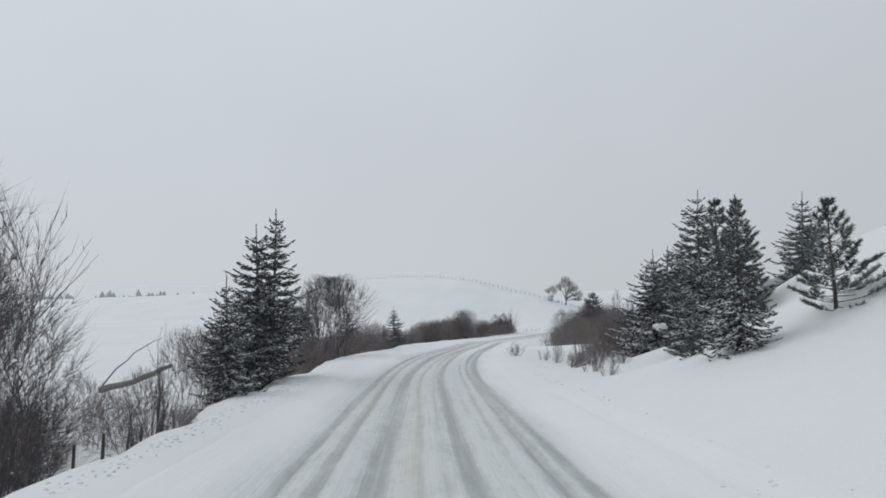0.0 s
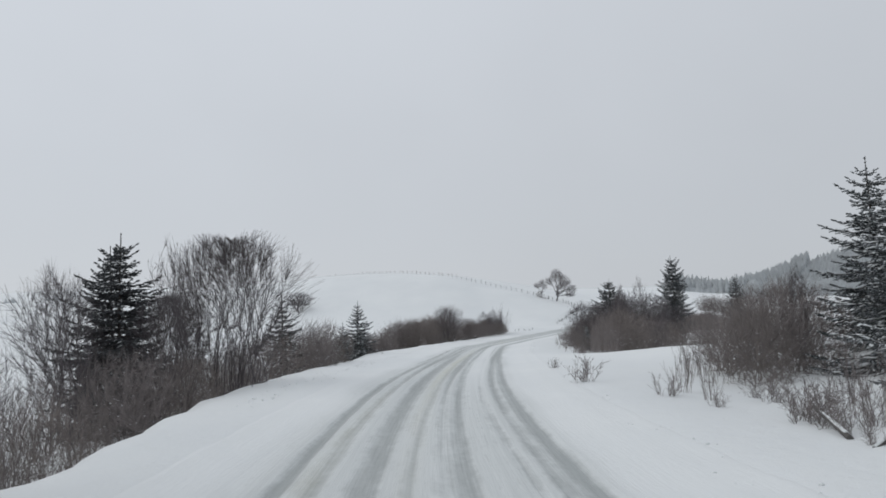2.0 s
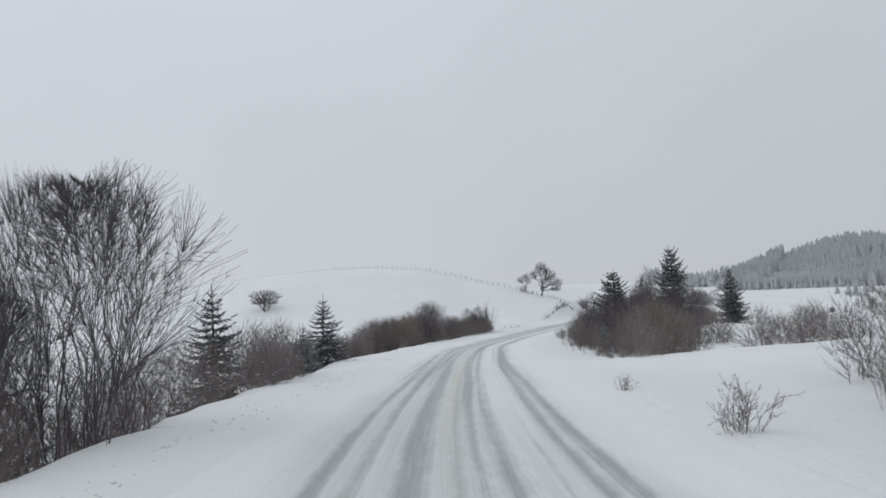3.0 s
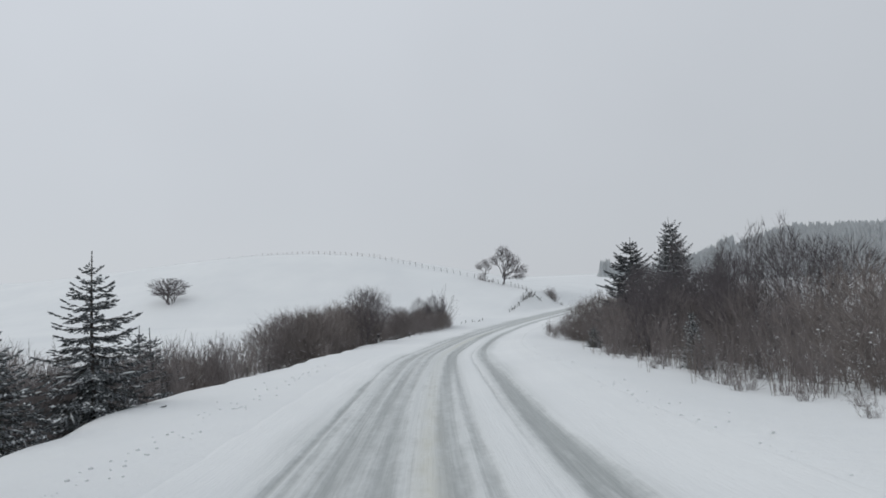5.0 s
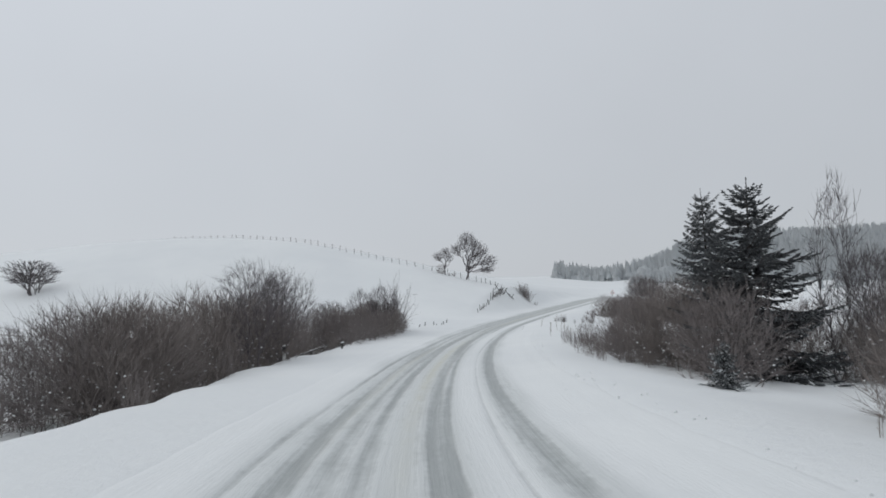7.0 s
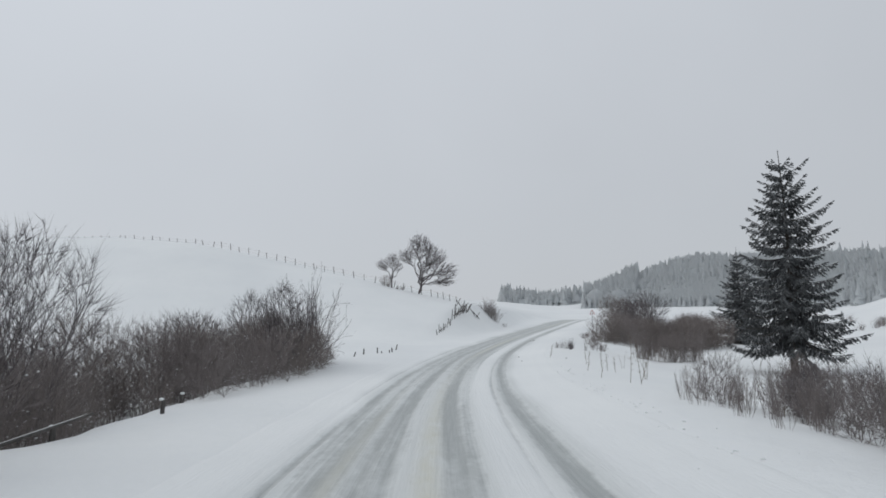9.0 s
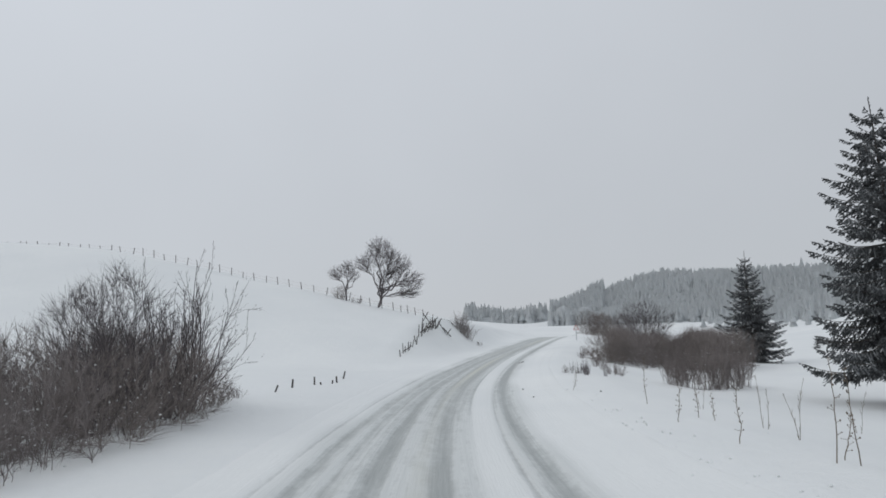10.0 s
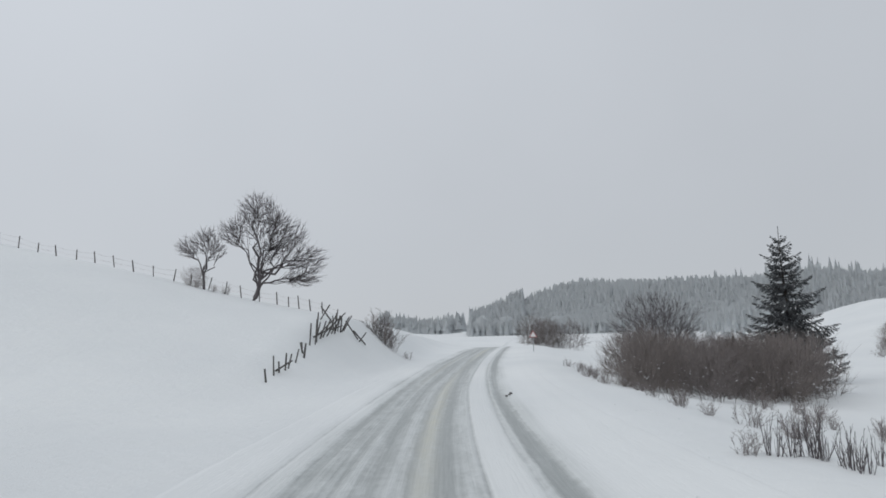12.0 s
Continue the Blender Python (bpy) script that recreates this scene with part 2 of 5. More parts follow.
# ---------------------------------------------------------------- the lie of the land
road_x = hermite([(-90, -1.9), (-20, -1.35), (4, -1.2), (15, -1.15), (26, -0.85), (34, -0.05), (42, 1.2), (50, 2.6), (59, 4.45), (66.5, 6.2), (74.6, 8.7), (83.4, 12.0), (91.5, 15.5), (99.4, 19.6), (113, 28.3), (125, 37.2), (150, 58), (175, 80), (260, 158)])
road_z = hermite([(-90, 3.2), (-20, 0.6), (4, -0.85), (15, -1.4), (26, -1.9), (42, -2.6), (50, -3.05), (59, -3.42), (75, -4.3), (83, -4.63), (91.5, -4.95), (99.4, -5.08), (113, -5.2), (130, -5.1), (150, -4.8), (175, -5.6), (215, -7.5), (260, -9)])
ridge_z = hermite([(-40, -5.2), (-20, -5.2), (-9, -4.4), (-4, -2.7), (0, -1.9), (2, -1.5), (7, -0.2), (10, 0.55), (15, 1.7), (25, 4.0), (37, 5.0), (50, 5.0), (65, 4.2), (100, 2.5), (160, 1.5), (400, 2.0)])
ridge_w = hermite([(-40, 10), (-5, 17), (10, 24), (40, 38), (80, 45), (400, 60)])
# lateral profiles: height over the road at a distance from its middle, at stations along it
LEFT_D = np.array([0, 2.6, 3.4, 4.3, 5.2, 6.5, 9, 14, 30, 70])
LEFT = {-20: (0, 0.05, 0.10, 0.0, -0.9, -1.4, -1.4, -1.0, 0.0, 0.8), 20: (0, 0.05, 0.10, 0.02, -0.95, -1.35, -1.2, -0.8, 0.2, 0.8), 45: (0, 0.05, 0.10, 0.0, -0.5, -1.0, -1.3, -1.5, -1.3, -1.0),
        75: (0, 0.05, 0.12, 0.05, -0.4, -0.8, -0.9, -0.8, -0.4, 0.0), 92: (0, 0.05, 0.12, 0.1, -0.3, -0.7, -0.7, -0.4, 0.1, 0.4), 101: (0, 0.05, 0.12, 0.12, 0.0, -0.1, 0.0, 0.2, 0.4, 0.5), 107: (0, 0.05, 0.12, 0.15, 0.2, 0.3, 0.4, 0.5, 0.6, 0.6), 300: (0, 0.05, 0.2, 0.3, 0.4, 0.5, 0.6, 0.7, 0.8, 0.8)}
bank_line = hermite([(-90, 4.2), (10, 4.1), (20, 4.5), (26, 4.5), (32, 5.0), (38, 5.6), (46, 6.1), (56, 6.2), (63, 5.7), (70, 5.5), (78, 6.1), (88, 6.3), (97, 6.2), (105, 6.6), (300, 6.6)])


def bank_edge(y):
    """The crumbling outer edge of the ploughed bank."""
    return bank_line(y) + 0.16 * np.sin(0.83 * y + 1.6 * np.sin(0.31 * y)) + 0.10 * np.sin(2.3 * y + 1.1)


RIGHT_D = np.array([0, 2.6, 3.4, 4.6, 6.2, 9, 13, 20, 35, 70])
RIGHT = {-20: (0, 0.08, 0.3, 0.8, 1.6, 2.6, 3.6, 5.0, 6.5, 7.0), 14: (0, 0.08, 0.38, 1.0, 1.55, 3.3, 5.0, 6.6, 7.6, 7.0), 22: (0, 0.05, 0.12, 0.15, 0.4, 1.7, 4.2, 6.2, 7.4, 6.0), 30: (0, 0.05, 0.1, 0.05, 0.0, 0.2, 1.2, 4.2, 5.5, 4.0),
         38: (0, 0.05, 0.1, 0.0, -0.1, 0.05, 0.5, 1.3, 2.2, 1.0), 46: (0, 0.05, 0.1, 0.05, 0.1, 0.3, 0.45, 0.5, 0.5, 0.4), 55: (0, 0.05, 0.1, 0.0, -0.2, -0.4, -0.6, -0.6, -0.4, 0.2), 75: (0, 0.05, 0.12, 0.0, -0.3, -0.6, -0.8, -0.9, -0.8, 0.2), 100: (0, 0.05, 0.12, 0.05, -0.3, -0.8, -1.05, -1.0, -0.7, 0.4),
         125: (0, 0.05, 0.12, 0.0, -0.35, -0.8, -1.2, -1.5, -1.2, 0.2), 300: (0, 0.05, 0.1, 0.0, -0.3, -0.5, -0.6, -0.6, -0.4, 0.6)}


def profile(table, ds, d, y):
    stations = np.array(sorted(table), float)
    rows = np.array([table[k] for k in sorted(table)])
    k = np.clip(np.searchsorted(stations, y) - 1, 0, len(stations) - 2)
    t = np.clip((y - stations[k]) / (stations[k + 1] - stations[k]), 0, 1)
    t = t * t * (3 - 2 * t)
    j = np.clip(np.searchsorted(ds, d) - 1, 0, len(ds) - 2)
    s = np.clip((d - ds[j]) / (ds[j + 1] - ds[j]), 0, 1)
    at = lambda a, b: rows[a, b]
    return (at(k, j) * (1 - s) + at(k, j + 1) * s) * (1 - t) + (at(k + 1, j) * (1 - s) + at(k + 1, j + 1) * s) * t


def smooth01(t):
    t = np.clip(t, 0, 1)
    return t * t * (3 - 2 * t)


def lateral(x, y):
    bend = (road_x(y + 0.5) - road_x(y - 0.5))
    return (x - road_x(y)) / np.sqrt(1 + bend**2)


def waves(x, y):
    """Slow undulation of drifted snow."""
    return 0.5 * np.sin(0.23 * x + 1.3 * np.sin(0.11 * y)) * np.sin(0.19 * y + 0.9 * np.sin(0.13 * x)) + 0.3 * np.sin(0.61 * x - 0.37 * y + 1.1 * np.sin(0.29 * y)) + 0.2 * np.sin(1.3 * x + 0.9 * y)


def land(x, y):
    """The height of the snow at x, y."""
    x, y = np.asarray(x, float), np.asarray(y, float)
    d = lateral(x, y)
    yy = np.clip(y, -60, 300)
    shift = (bank_edge(yy) - 4.3) * smooth01((-d - 2.6) / (bank_edge(yy) - 2.6))
    near = road_z(yy) + np.where(d < 0, profile(LEFT, LEFT_D, -d - shift, yy), profile(RIGHT, RIGHT_D, d, yy))
    # the wide country: a shallow valley that rises slowly to all sides
    r = np.hypot(x - 20, y - 110)
    wide = -4.4 + 3.0 * smooth01((r - 150) / 350) + 10 * smooth01((r - 420) / 900)
    bearing, away = np.degrees(np.arctan2(x - 19, y - 99)), np.hypot(x - 19, y - 99)
    wide = wide + 19.5 * smooth01((away - 228) / 110) * smooth01((bearing - 33) / 13) * (1 - smooth01((bearing - 95) / 30))
    wide = wide + 6.0 * smooth01((bearing - 56.5) / 11) * (1 - smooth01((bearing - 85) / 25)) * smooth01((away - 70) / 65) * (1 - smooth01((away - 165) / 55)) + 6.0 * np.exp(-(((x + 260) / 160) ** 2 + ((y - 260) / 170) ** 2))
    wide = wide + 16 * np.exp(-(((x + 260) / 200) ** 2 + ((y - 640) / 150) ** 2))
    keep = (1 - smooth01((np.abs(d) - 24) / 45)) * (1 - smooth01((y - 170) / 50))
    z = near * keep + wide * (1 - keep)
    # the fenced hill on the outer side of the bend
    u = -0.85 * (x - 30) + 0.53 * (y - 131)
    v = -0.53 * (x - 30) - 0.85 * (y - 131)
    fall = np.where(v > 0, 1 - smooth01(v / ridge_w(u)), 1 - 0.55 * smooth01(-v / 120))
    top = np.maximum(ridge_z(np.clip(u, -40, 400)) + 5.2, 0)
    off_road = smooth01((-d - 3.3) / 3.6)
    z = np.maximum(z, z * (1 - off_road * fall) + off_road * fall * (top - 5.2) + 0.0)
    rough = smooth01((np.abs(d) - 2.8) / 3.0)
    ripple = np.sin(2.9 * x + 1.7 * np.sin(0.8 * y)) * np.sin(2.3 * y + 1.4 * np.sin(0.9 * x))
    return z + rough * (0.10 * waves(x, y) + 0.012 * ripple)


def land_z(x, y):
    return float(land(np.array([x]), np.array([y]))[0])


def spread(start, stop, step, grow, limit):
    out = [start]
    while out[-1] < stop:
        out.append(out[-1] + step)
    while out[-1] < limit:
        step *= grow
        out.append(out[-1] + step)
    return out


rows_y = np.array([-v for v in spread(25, 25, 1.0, 1.25, 2500)][::-1][:-1] + list(np.arange(-25, 175, 0.5)) + spread(175, 175, 0.6, 1.09, 2600))
half = spread(0, 9, 0.3, 1.07, 2600)
cols = np.array([-v for v in half[::-1]] + half[1:])
gx = road_x(np.clip(rows_y, -90, 260))[:, None] + cols[None, :]
gy = np.repeat(rows_y[:, None], len(cols), 1)
gz = land(gx, gy) - 0.16 * (1 - smooth01((np.abs(lateral(gx, gy)) - 2.2) / 0.7))
nr, nc = gx.shape
index = np.arange(nr * nc).reshape(nr, nc)
quads = np.stack([index[:-1, :-1], index[:-1, 1:], index[1:, 1:], index[1:, :-1]], -1).reshape(-1, 4)
ground = mesh_object("ground", np.stack([gx, gy, gz], -1).reshape(-1, 3), quads, SNOW, smooth=True)
tagged(ground, "rolling fields under deep drifted white snow", "ground", kind="structure")

# the road: packed snow with wheel ruts
road_rows = np.concatenate([np.arange(-40, 150, 0.5), np.arange(150, 200, 1.0)])
road_cols = np.arange(-3.25, 3.2501, 0.05)
# middle, half width, depth, from and to along the road
RUTS = ((-1.66, 0.09, 0.95, -60, 44), (-1.28, 0.08, 0.85, -60, 44), (-0.74, 0.17, 0.95, -60, 44), (-0.27, 0.05, 0.6, -60, 46), (0.27, 0.13, 0.85, -60, 34), (0.0, 0.05, 0.45, -60, 34), (0.80, 0.05, 0.45, -60, 46), (1.10, 0.10, 0.7, -60, 46), (1.36, 0.12, 0.85, -60, 46),
        (-1.92, 0.06, 0.8, 38, 84), (-1.45, 0.16, 0.75, 38, 82), (-1.10, 0.13, 0.7, 38, 82), (-0.82, 0.10, 0.8, 40, 82), (-0.04, 0.14, 0.95, 30, 84), (-0.10, 0.18, 0.95, 80, 400), (0.22, 0.07, 0.75, 38, 84), (0.82, 0.045, 0.7, 44, 84), (1.20, 0.16, 1.0, 40, 400),
        (-2.15, 0.05, 0.6, 78, 200), (-1.72, 0.12, 0.7, 78, 200), (-1.36, 0.10, 0.6, 78, 200), (-0.95, 0.16, 0.85, 78, 200), (-0.45, 0.10, 0.55, 90, 200), (0.36, 0.035, 0.75, 90, 200), (0.92, 0.04, 0.6, 84, 200))


def road_strip():
    slope = road_x(road_rows + 0.5) - road_x(road_rows - 0.5)
    k = np.sqrt(1 + slope**2)
    x = road_x(road_rows)[:, None] + road_cols[None] / k[:, None]
    y = road_rows[:, None] - road_cols[None] * (slope / k)[:, None]
    along = np.r_[0, np.cumsum(np.hypot(np.diff(road_rows), np.diff(road_x(road_rows))))][:, None] + 0 * x
    wander = 0.07 * np.sin(along * 0.13) + 0.05 * np.sin(along * 0.31 + 1.0)
    rut = 0 * x
    for n, (c, w, depth, y0, y1) in enumerate(RUTS):
        here = smooth01((along - 40 - y0) / 12) * (1 - smooth01((along - 40 - y1) / 12))
        strong = 0.85 + 0.15 * np.sin(along * 0.21 + 2.3 * n)
        rut += depth * here * strong * np.exp(-np.abs((road_cols[None] - c - 0.6 * wander * math.cos(n)) / w) ** 2.8)
    # round the bend the ruts run out into a broad polished sheet
    sheet = smooth01((along - 132) / 14) * smooth01((road_cols[None] + 1.95) / 0.3) * (1 - smooth01((road_cols[None] - 0.15) / 0.3))
    rut = np.clip(rut * (1 - 0.45 * sheet) + 0.36 * sheet, 0, 1.1)
    stain = np.exp(-(((road_cols[None] + 0.36) / 0.14) ** 2)) * (0.6 + 0.4 * np.sin(along * 0.17)) + 0.5 * np.exp(-(((road_cols[None] + 1.35) / 0.12) ** 2)) * np.clip(np.sin(along * 0.11 + 1), 0, 1)
    fray = 0.10 * np.sin(along * 0.43) + 0.07 * np.sin(along * 1.1 + 2)
    worn = smooth01((road_cols[None] + 2.45 + fray) / 0.7) * (1 - smooth01((road_cols[None] - 1.35 + 0.6 * fray) / 0.45))
    # the ridge between the wheels stays white
    worn = worn * (1 - 0.8 * np.exp(-(((road_cols[None] - 0.62) / 0.27) ** 4)) * smooth01((along - 68) / 12))
    edge = smooth01((np.abs(road_cols) - 1.9) / 0.6)[None]
    base = road_z(y) * (1 - edge) + land(x, y) * edge
    crumble = 0.012 * np.sin(7 * along + 5 * road_cols[None]) * np.sin(3.1 * along - 4 * road_cols[None])
    z = base + 0.015 - 0.045 * rut + crumble * (1 - rut / 1.2)
    z = z - 0.10 * smooth01((np.abs(road_cols)[None] - 2.9) / 0.35)
    m, c = x.shape
    idx = np.arange(m * c).reshape(m, c)
    q = np.stack([idx[:-1, :-1], idx[:-1, 1:], idx[1:, 1:], idx[1:, :-1]], -1).reshape(-1, 4)
    ob = mesh_object("road", np.stack([x, y, z], -1).reshape(-1, 3), q, ROAD, smooth=True)
    uv = np.stack([along, road_cols[None] + 0 * x], -1).reshape(-1, 2)
    layer = ob.data.uv_layers.new(name="road_uv")
    layer.data.foreach_set("uv", uv[q.ravel()].ravel())
    ob.data.attributes.new("rut", "FLOAT", "POINT").data.foreach_set("value", rut.ravel())
    ob.data.attributes.new("worn", "FLOAT", "POINT").data.foreach_set("value", worn.ravel())
    ob.data.attributes.new("stain", "FLOAT", "POINT").data.foreach_set("value", stain.ravel())
    return tagged(ob, "snow-packed country road with grey icy wheel ruts", "road", kind="structure")


road_strip()


# ---------------------------------------------------------------- conifers
def conifer(name, seed, x, y, height, radius, label, pine=False, snow=0.25, dense=1.0, lean=0.0, group="roadside spruces", sink=0.15, tuft=1.0, hang=0.0, bare=0.0, full=0.68, skirt=0.5):
    rng = np.random.default_rng(seed)
    root = tagged(new(name), label, "tree", group)
    root.location = (x, y, land_z(x, y) - sink)
    H, s = height + sink, (height / 6.0) ** 0.5
    # trunk
    zs = np.linspace(0, H, 14)
    bendx = lean * (zs / H) ** 1.5 * H + 0.02 * H * np.sin(zs / H * 4 + seed) * 0.4
    bendy = 0.008 * H * np.sin(zs / H * 5 + 2 * seed)
    r = 0.016 * H * (1 - zs / H) ** 0.95 + 0.005
    axis = np.stack([bendx, bendy, zs], 1)
    v, f = chain(axis, r, 8)
    mesh_object("trunk", v, f, BARK, root, smooth=True)
    # limbs in whorls, shorter and steeper towards the pointed top
    limbs, twigs, lumps = [], [], []
    z, top = H * (0.10 if pine else 0.05) + bare, H - (0.2 if pine else 0.42) * s
    while z < top:
        t = z / top
        count = rng.integers(5, 8) if pine else (rng.integers(6, 9) if t < 0.75 else rng.integers(5, 7))
        shape = (1 - t) ** full * min(1, max(0.12, skirt + 3.2 * t)) if not pine else (1 - t) ** 1.05 * min(1, 0.7 + t)
        turn = rng.random() * 6.28
        # short shoots close to the trunk
        for _ in range(0 if pine else 7):
            a, zz = rng.random() * 6.28, z + rng.uniform(-0.02, 0.03) * H
            d = np.array([math.cos(a), math.sin(a), rng.uniform(-0.2, 0.7)])
            twigs.append((np.interp(zz, zs, bendx), np.interp(zz, zs, bendy), zz, *unit(d), rng.uniform(0.10, 0.26) * s * min(1, 0.3 + 2 * (1 - t))))
        for k in range(count):
            L = (1.5 * radius * shape * rng.uniform(0.55, 1.12) + (0.10 if not pine else 0.16) * s) * (1 if rng.random() > 0.10 else 0.5)
            a = turn + 6.283 * k / count + rng.uniform(-0.35, 0.35)
            elev = (-0.30 + 0.85 * t**1.7 if not pine else 0.05 + 0.95 * t**1.5) + rng.uniform(-0.15, 0.15)
            p0 = np.array([np.interp(z, zs, bendx), np.interp(z, zs, bendy), z + rng.uniform(-1, 1) * (0.07 if not pine else 0.16) * s * (1 - t)])
            out = np.array([math.cos(a), math.sin(a), 0])
            m = 7
            q = np.linspace(0, 1, m)
            droop = (0.13 if not pine else 0.03) * (1 - t) * L
            curl = (0.07 if not pine else 0.16) * L
            path = p0 + out * (L * q * math.cos(elev))[:, None] + np.array([0, 0, 1.0]) * (L * q * math.sin(elev) - droop * np.sin(3.14 * q) + curl * q**3)[:, None]
            sway = np.array([-out[1], out[0], 0]) * rng.uniform(-0.14, 0.14) * L
            path = path + sway * (q**2)[:, None]
            rr = np.interp(q, [0, 1], [0.006 * s + 0.008 * L, 0.003 * s])
            limbs.append(np.concatenate([path[:-1], path[1:], rr[:-1, None], rr[1:, None]], 1))
            step = (0.074 if not pine else 0.060) * s / dense
            at = np.arange((0.07 if not pine else 0.58) * L, L, step) / L
            side = 1
            for u in at:
                p = np.array([np.interp(u, q, path[:, c]) for c in range(3)])
                fwd = unit(path[min(m - 1, int(u * m) + 1)] - path[max(0, int(u * m) - 1)])
                w = np.array([-out[1], out[0], 0]) * side
                ang = rng.uniform(0.6, 1.05)
                lift = rng.uniform(-0.45, 0.08) - hang * rng.uniform(0.2, 1.0) if not pine else rng.uniform(0.0, 0.5)
                d = fwd * math.cos(ang) + w * math.sin(ang) + np.array([0, 0, lift])
                tl = (0.50 * L * (1 - u) * min(1, 0.45 + 2 * u) + 0.05 * s) * rng.uniform(0.6, 1.2)
                tl = min(tl, 0.34 * s + 0.08 * L) if not pine else min(tl + 0.05 * s, 0.22 * s)
                twigs.append((*p, *unit(d), tl))
                side = -side
            twigs.append((*path[-2], *unit(path[-1] - path[-2]), 0.05 * s + L / 6 if not pine else 0.14 * s + L / 6))
            for _ in range(rng.poisson(snow * 1.1 * (1.15 - 0.75 * t)) if L > 0.25 else 0):
                u = rng.uniform(0.25, 0.95)
                p = np.array([np.interp(u, q, path[:, c]) for c in range(3)]) + np.array([-out[1], out[0], 0]) * rng.uniform(-0.18, 0.18) * L * (1 - u)
                ln, wd = rng.uniform(0.06, 0.16) * min(L, 1.2), rng.uniform(0.02, 0.055) * s
                lumps.append((p + [0, 0, 0.03 * s], np.array([unit(path[-1] - path[0] + rng.normal(0, 0.12, 3) * L) * ln, np.array([-out[1], out[0], 0]) * wd, [0, 0, 0.022 * s]])))
        z += (0.030 if not pine else 0.045) * H * rng.uniform(0.75, 1.2) * (0.95 + 0.75 * t) / dense**0.5
    tagged(mesh_object("branchwork", *tubes(np.concatenate(limbs), 3), BARK, root), kind="stuff")
    tw = np.array(twigs)
    # side shoots of the longer twigs
    if not pine:
        more = [tw]
        for at, sgn in ((0.3, 1), (0.55, -1)):
            some = tw[tw[:, 6] > 0.15 * s]
            d = some[:, 3:6]
            flat = unit(np.cross(d, np.array([[0, 0, 1.0]])))
            ang = rng.uniform(0.6, 1.0, (len(some), 1))
            d2 = unit(d * np.cos(ang) + flat * sgn * np.sin(ang) - np.array([[0, 0, 1.0]]) * (rng.uniform(0.0, 0.3, (len(some), 1)) + 0.5 * hang))
            more.append(np.concatenate([some[:, 0:3] + d * some[:, 6:7] * at, d2, some[:, 6:7] * (1 - at) * 0.62], 1))
        tw = np.concatenate(more)
    # the leader: a thin bare shoot with short needles
    lead = np.linspace(top, H, 5)[:-1]
    tw = np.concatenate([tw, [(np.interp(c, zs, bendx), np.interp(c, zs, bendy), c, 0, 0, 1, (H - top) / 4) for c in lead]])
    p, d, ln = tw[:, 0:3], tw[:, 3:6], tw[:, 6:7]
    a, b = sides_of(d)
    # little ridges of snow lying along the twigs
    cold = (np.sin(p[:, 0] * 3.1 + seed) + np.sin(p[:, 1] * 3.7 + 2 * seed) + np.sin(p[:, 2] * 2.3)) * 0.22
    lie = (rng.random(len(tw)) < snow * (0.22 + cold)) & (np.abs(d[:, 2]) < 0.75) & (ln[:, 0] > 0.07 * s)
    ridges = []
    if lie.any():
        n = int(lie.sum())
        near, end = p[lie] + d[lie] * ln[lie] * 0.1, p[lie] + d[lie] * ln[lie] * 0.95
        flat = unit(np.cross(d[lie], np.array([[0, 0, 1.0]]))) * rng.uniform(0.018, 0.04, (n, 1)) * s
        up = np.array([[0, 0, 1.0]]) * s
        near, end = near + up * 0.012, end + up * 0.012
        mid = (near + end) / 2
        left, right, apex = mid + flat, mid - flat, mid + up * 0.034
        for three in ((near, left, apex), (near, apex, right), (end, apex, left), (end, right, apex)):
            ridges.append(np.stack(three, 1))
        ridges = np.concatenate(ridges).reshape(-1, 3)
    tris = []
    M = 2 if not pine else 5
    nl, nw = ((0.055, 0.062) if not pine else (0.115, 0.020))
    nl, nw = nl * s * tuft, nw * s * tuft
    # needles spaced evenly along each twig
    gap = (0.080 if not pine else 0.050) * s
    most = int(np.ceil(ln.max() / gap))
    for i in range(min(most, 9)):
        have = (ln[:, 0] > i * gap) | (i == 0)
        for j in range(M):
            n = int(have.sum())
            at = (i + 0.2 + 0.6 * rng.random((n, 1))) / np.maximum(1, np.minimum(9, np.ceil(ln[have] / gap)))
            ang = 6.283 * (j + rng.random((n, 1))) / M
            rad = np.cos(ang) * a[have] + np.sin(ang) * b[have]
            dd = d[have]
            c = p[have] + dd * ln[have] * at
            tip = c + (dd * 0.75 + rad * 0.62) * nl * (1.15 - 0.5 * at) * rng.uniform(0.7, 1.3, (n, 1))
            tris.append(np.stack([c - dd * nw * 0.5 + rad * 0.002, c + dd * nw * 0.5, tip], 1))
    # the needle-coated twigs themselves, two crossed blades each
    half = (0.021 if not pine else 0.030) * s * tuft
    end = p + d * (ln + 0.02 * s)
    for flat in (a, b):
        near, wide = p + d * ln * 0.05, p + d * ln * 0.45
        tris.append(np.stack([near, wide + flat * half, end], 1))
        tris.append(np.stack([near, end, wide - flat * half], 1))
    tri = np.concatenate(tris).reshape(-1, 3)
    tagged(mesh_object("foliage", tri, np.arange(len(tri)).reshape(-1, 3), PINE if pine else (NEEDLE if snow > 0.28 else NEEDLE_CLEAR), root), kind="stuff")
    if lumps:
        v, f = blobs(np.array([l[0] for l in lumps]), np.array([l[1] for l in lumps]), rng)
        if len(ridges):
            f = np.concatenate([f, len(v) + np.arange(len(ridges)).reshape(-1, 3)])
            v = np.concatenate([v, ridges])
        tagged(mesh_object("snow_cover", v, f, TREE_SNOW, root, "snow lying on the branches"), kind="stuff")
    return root


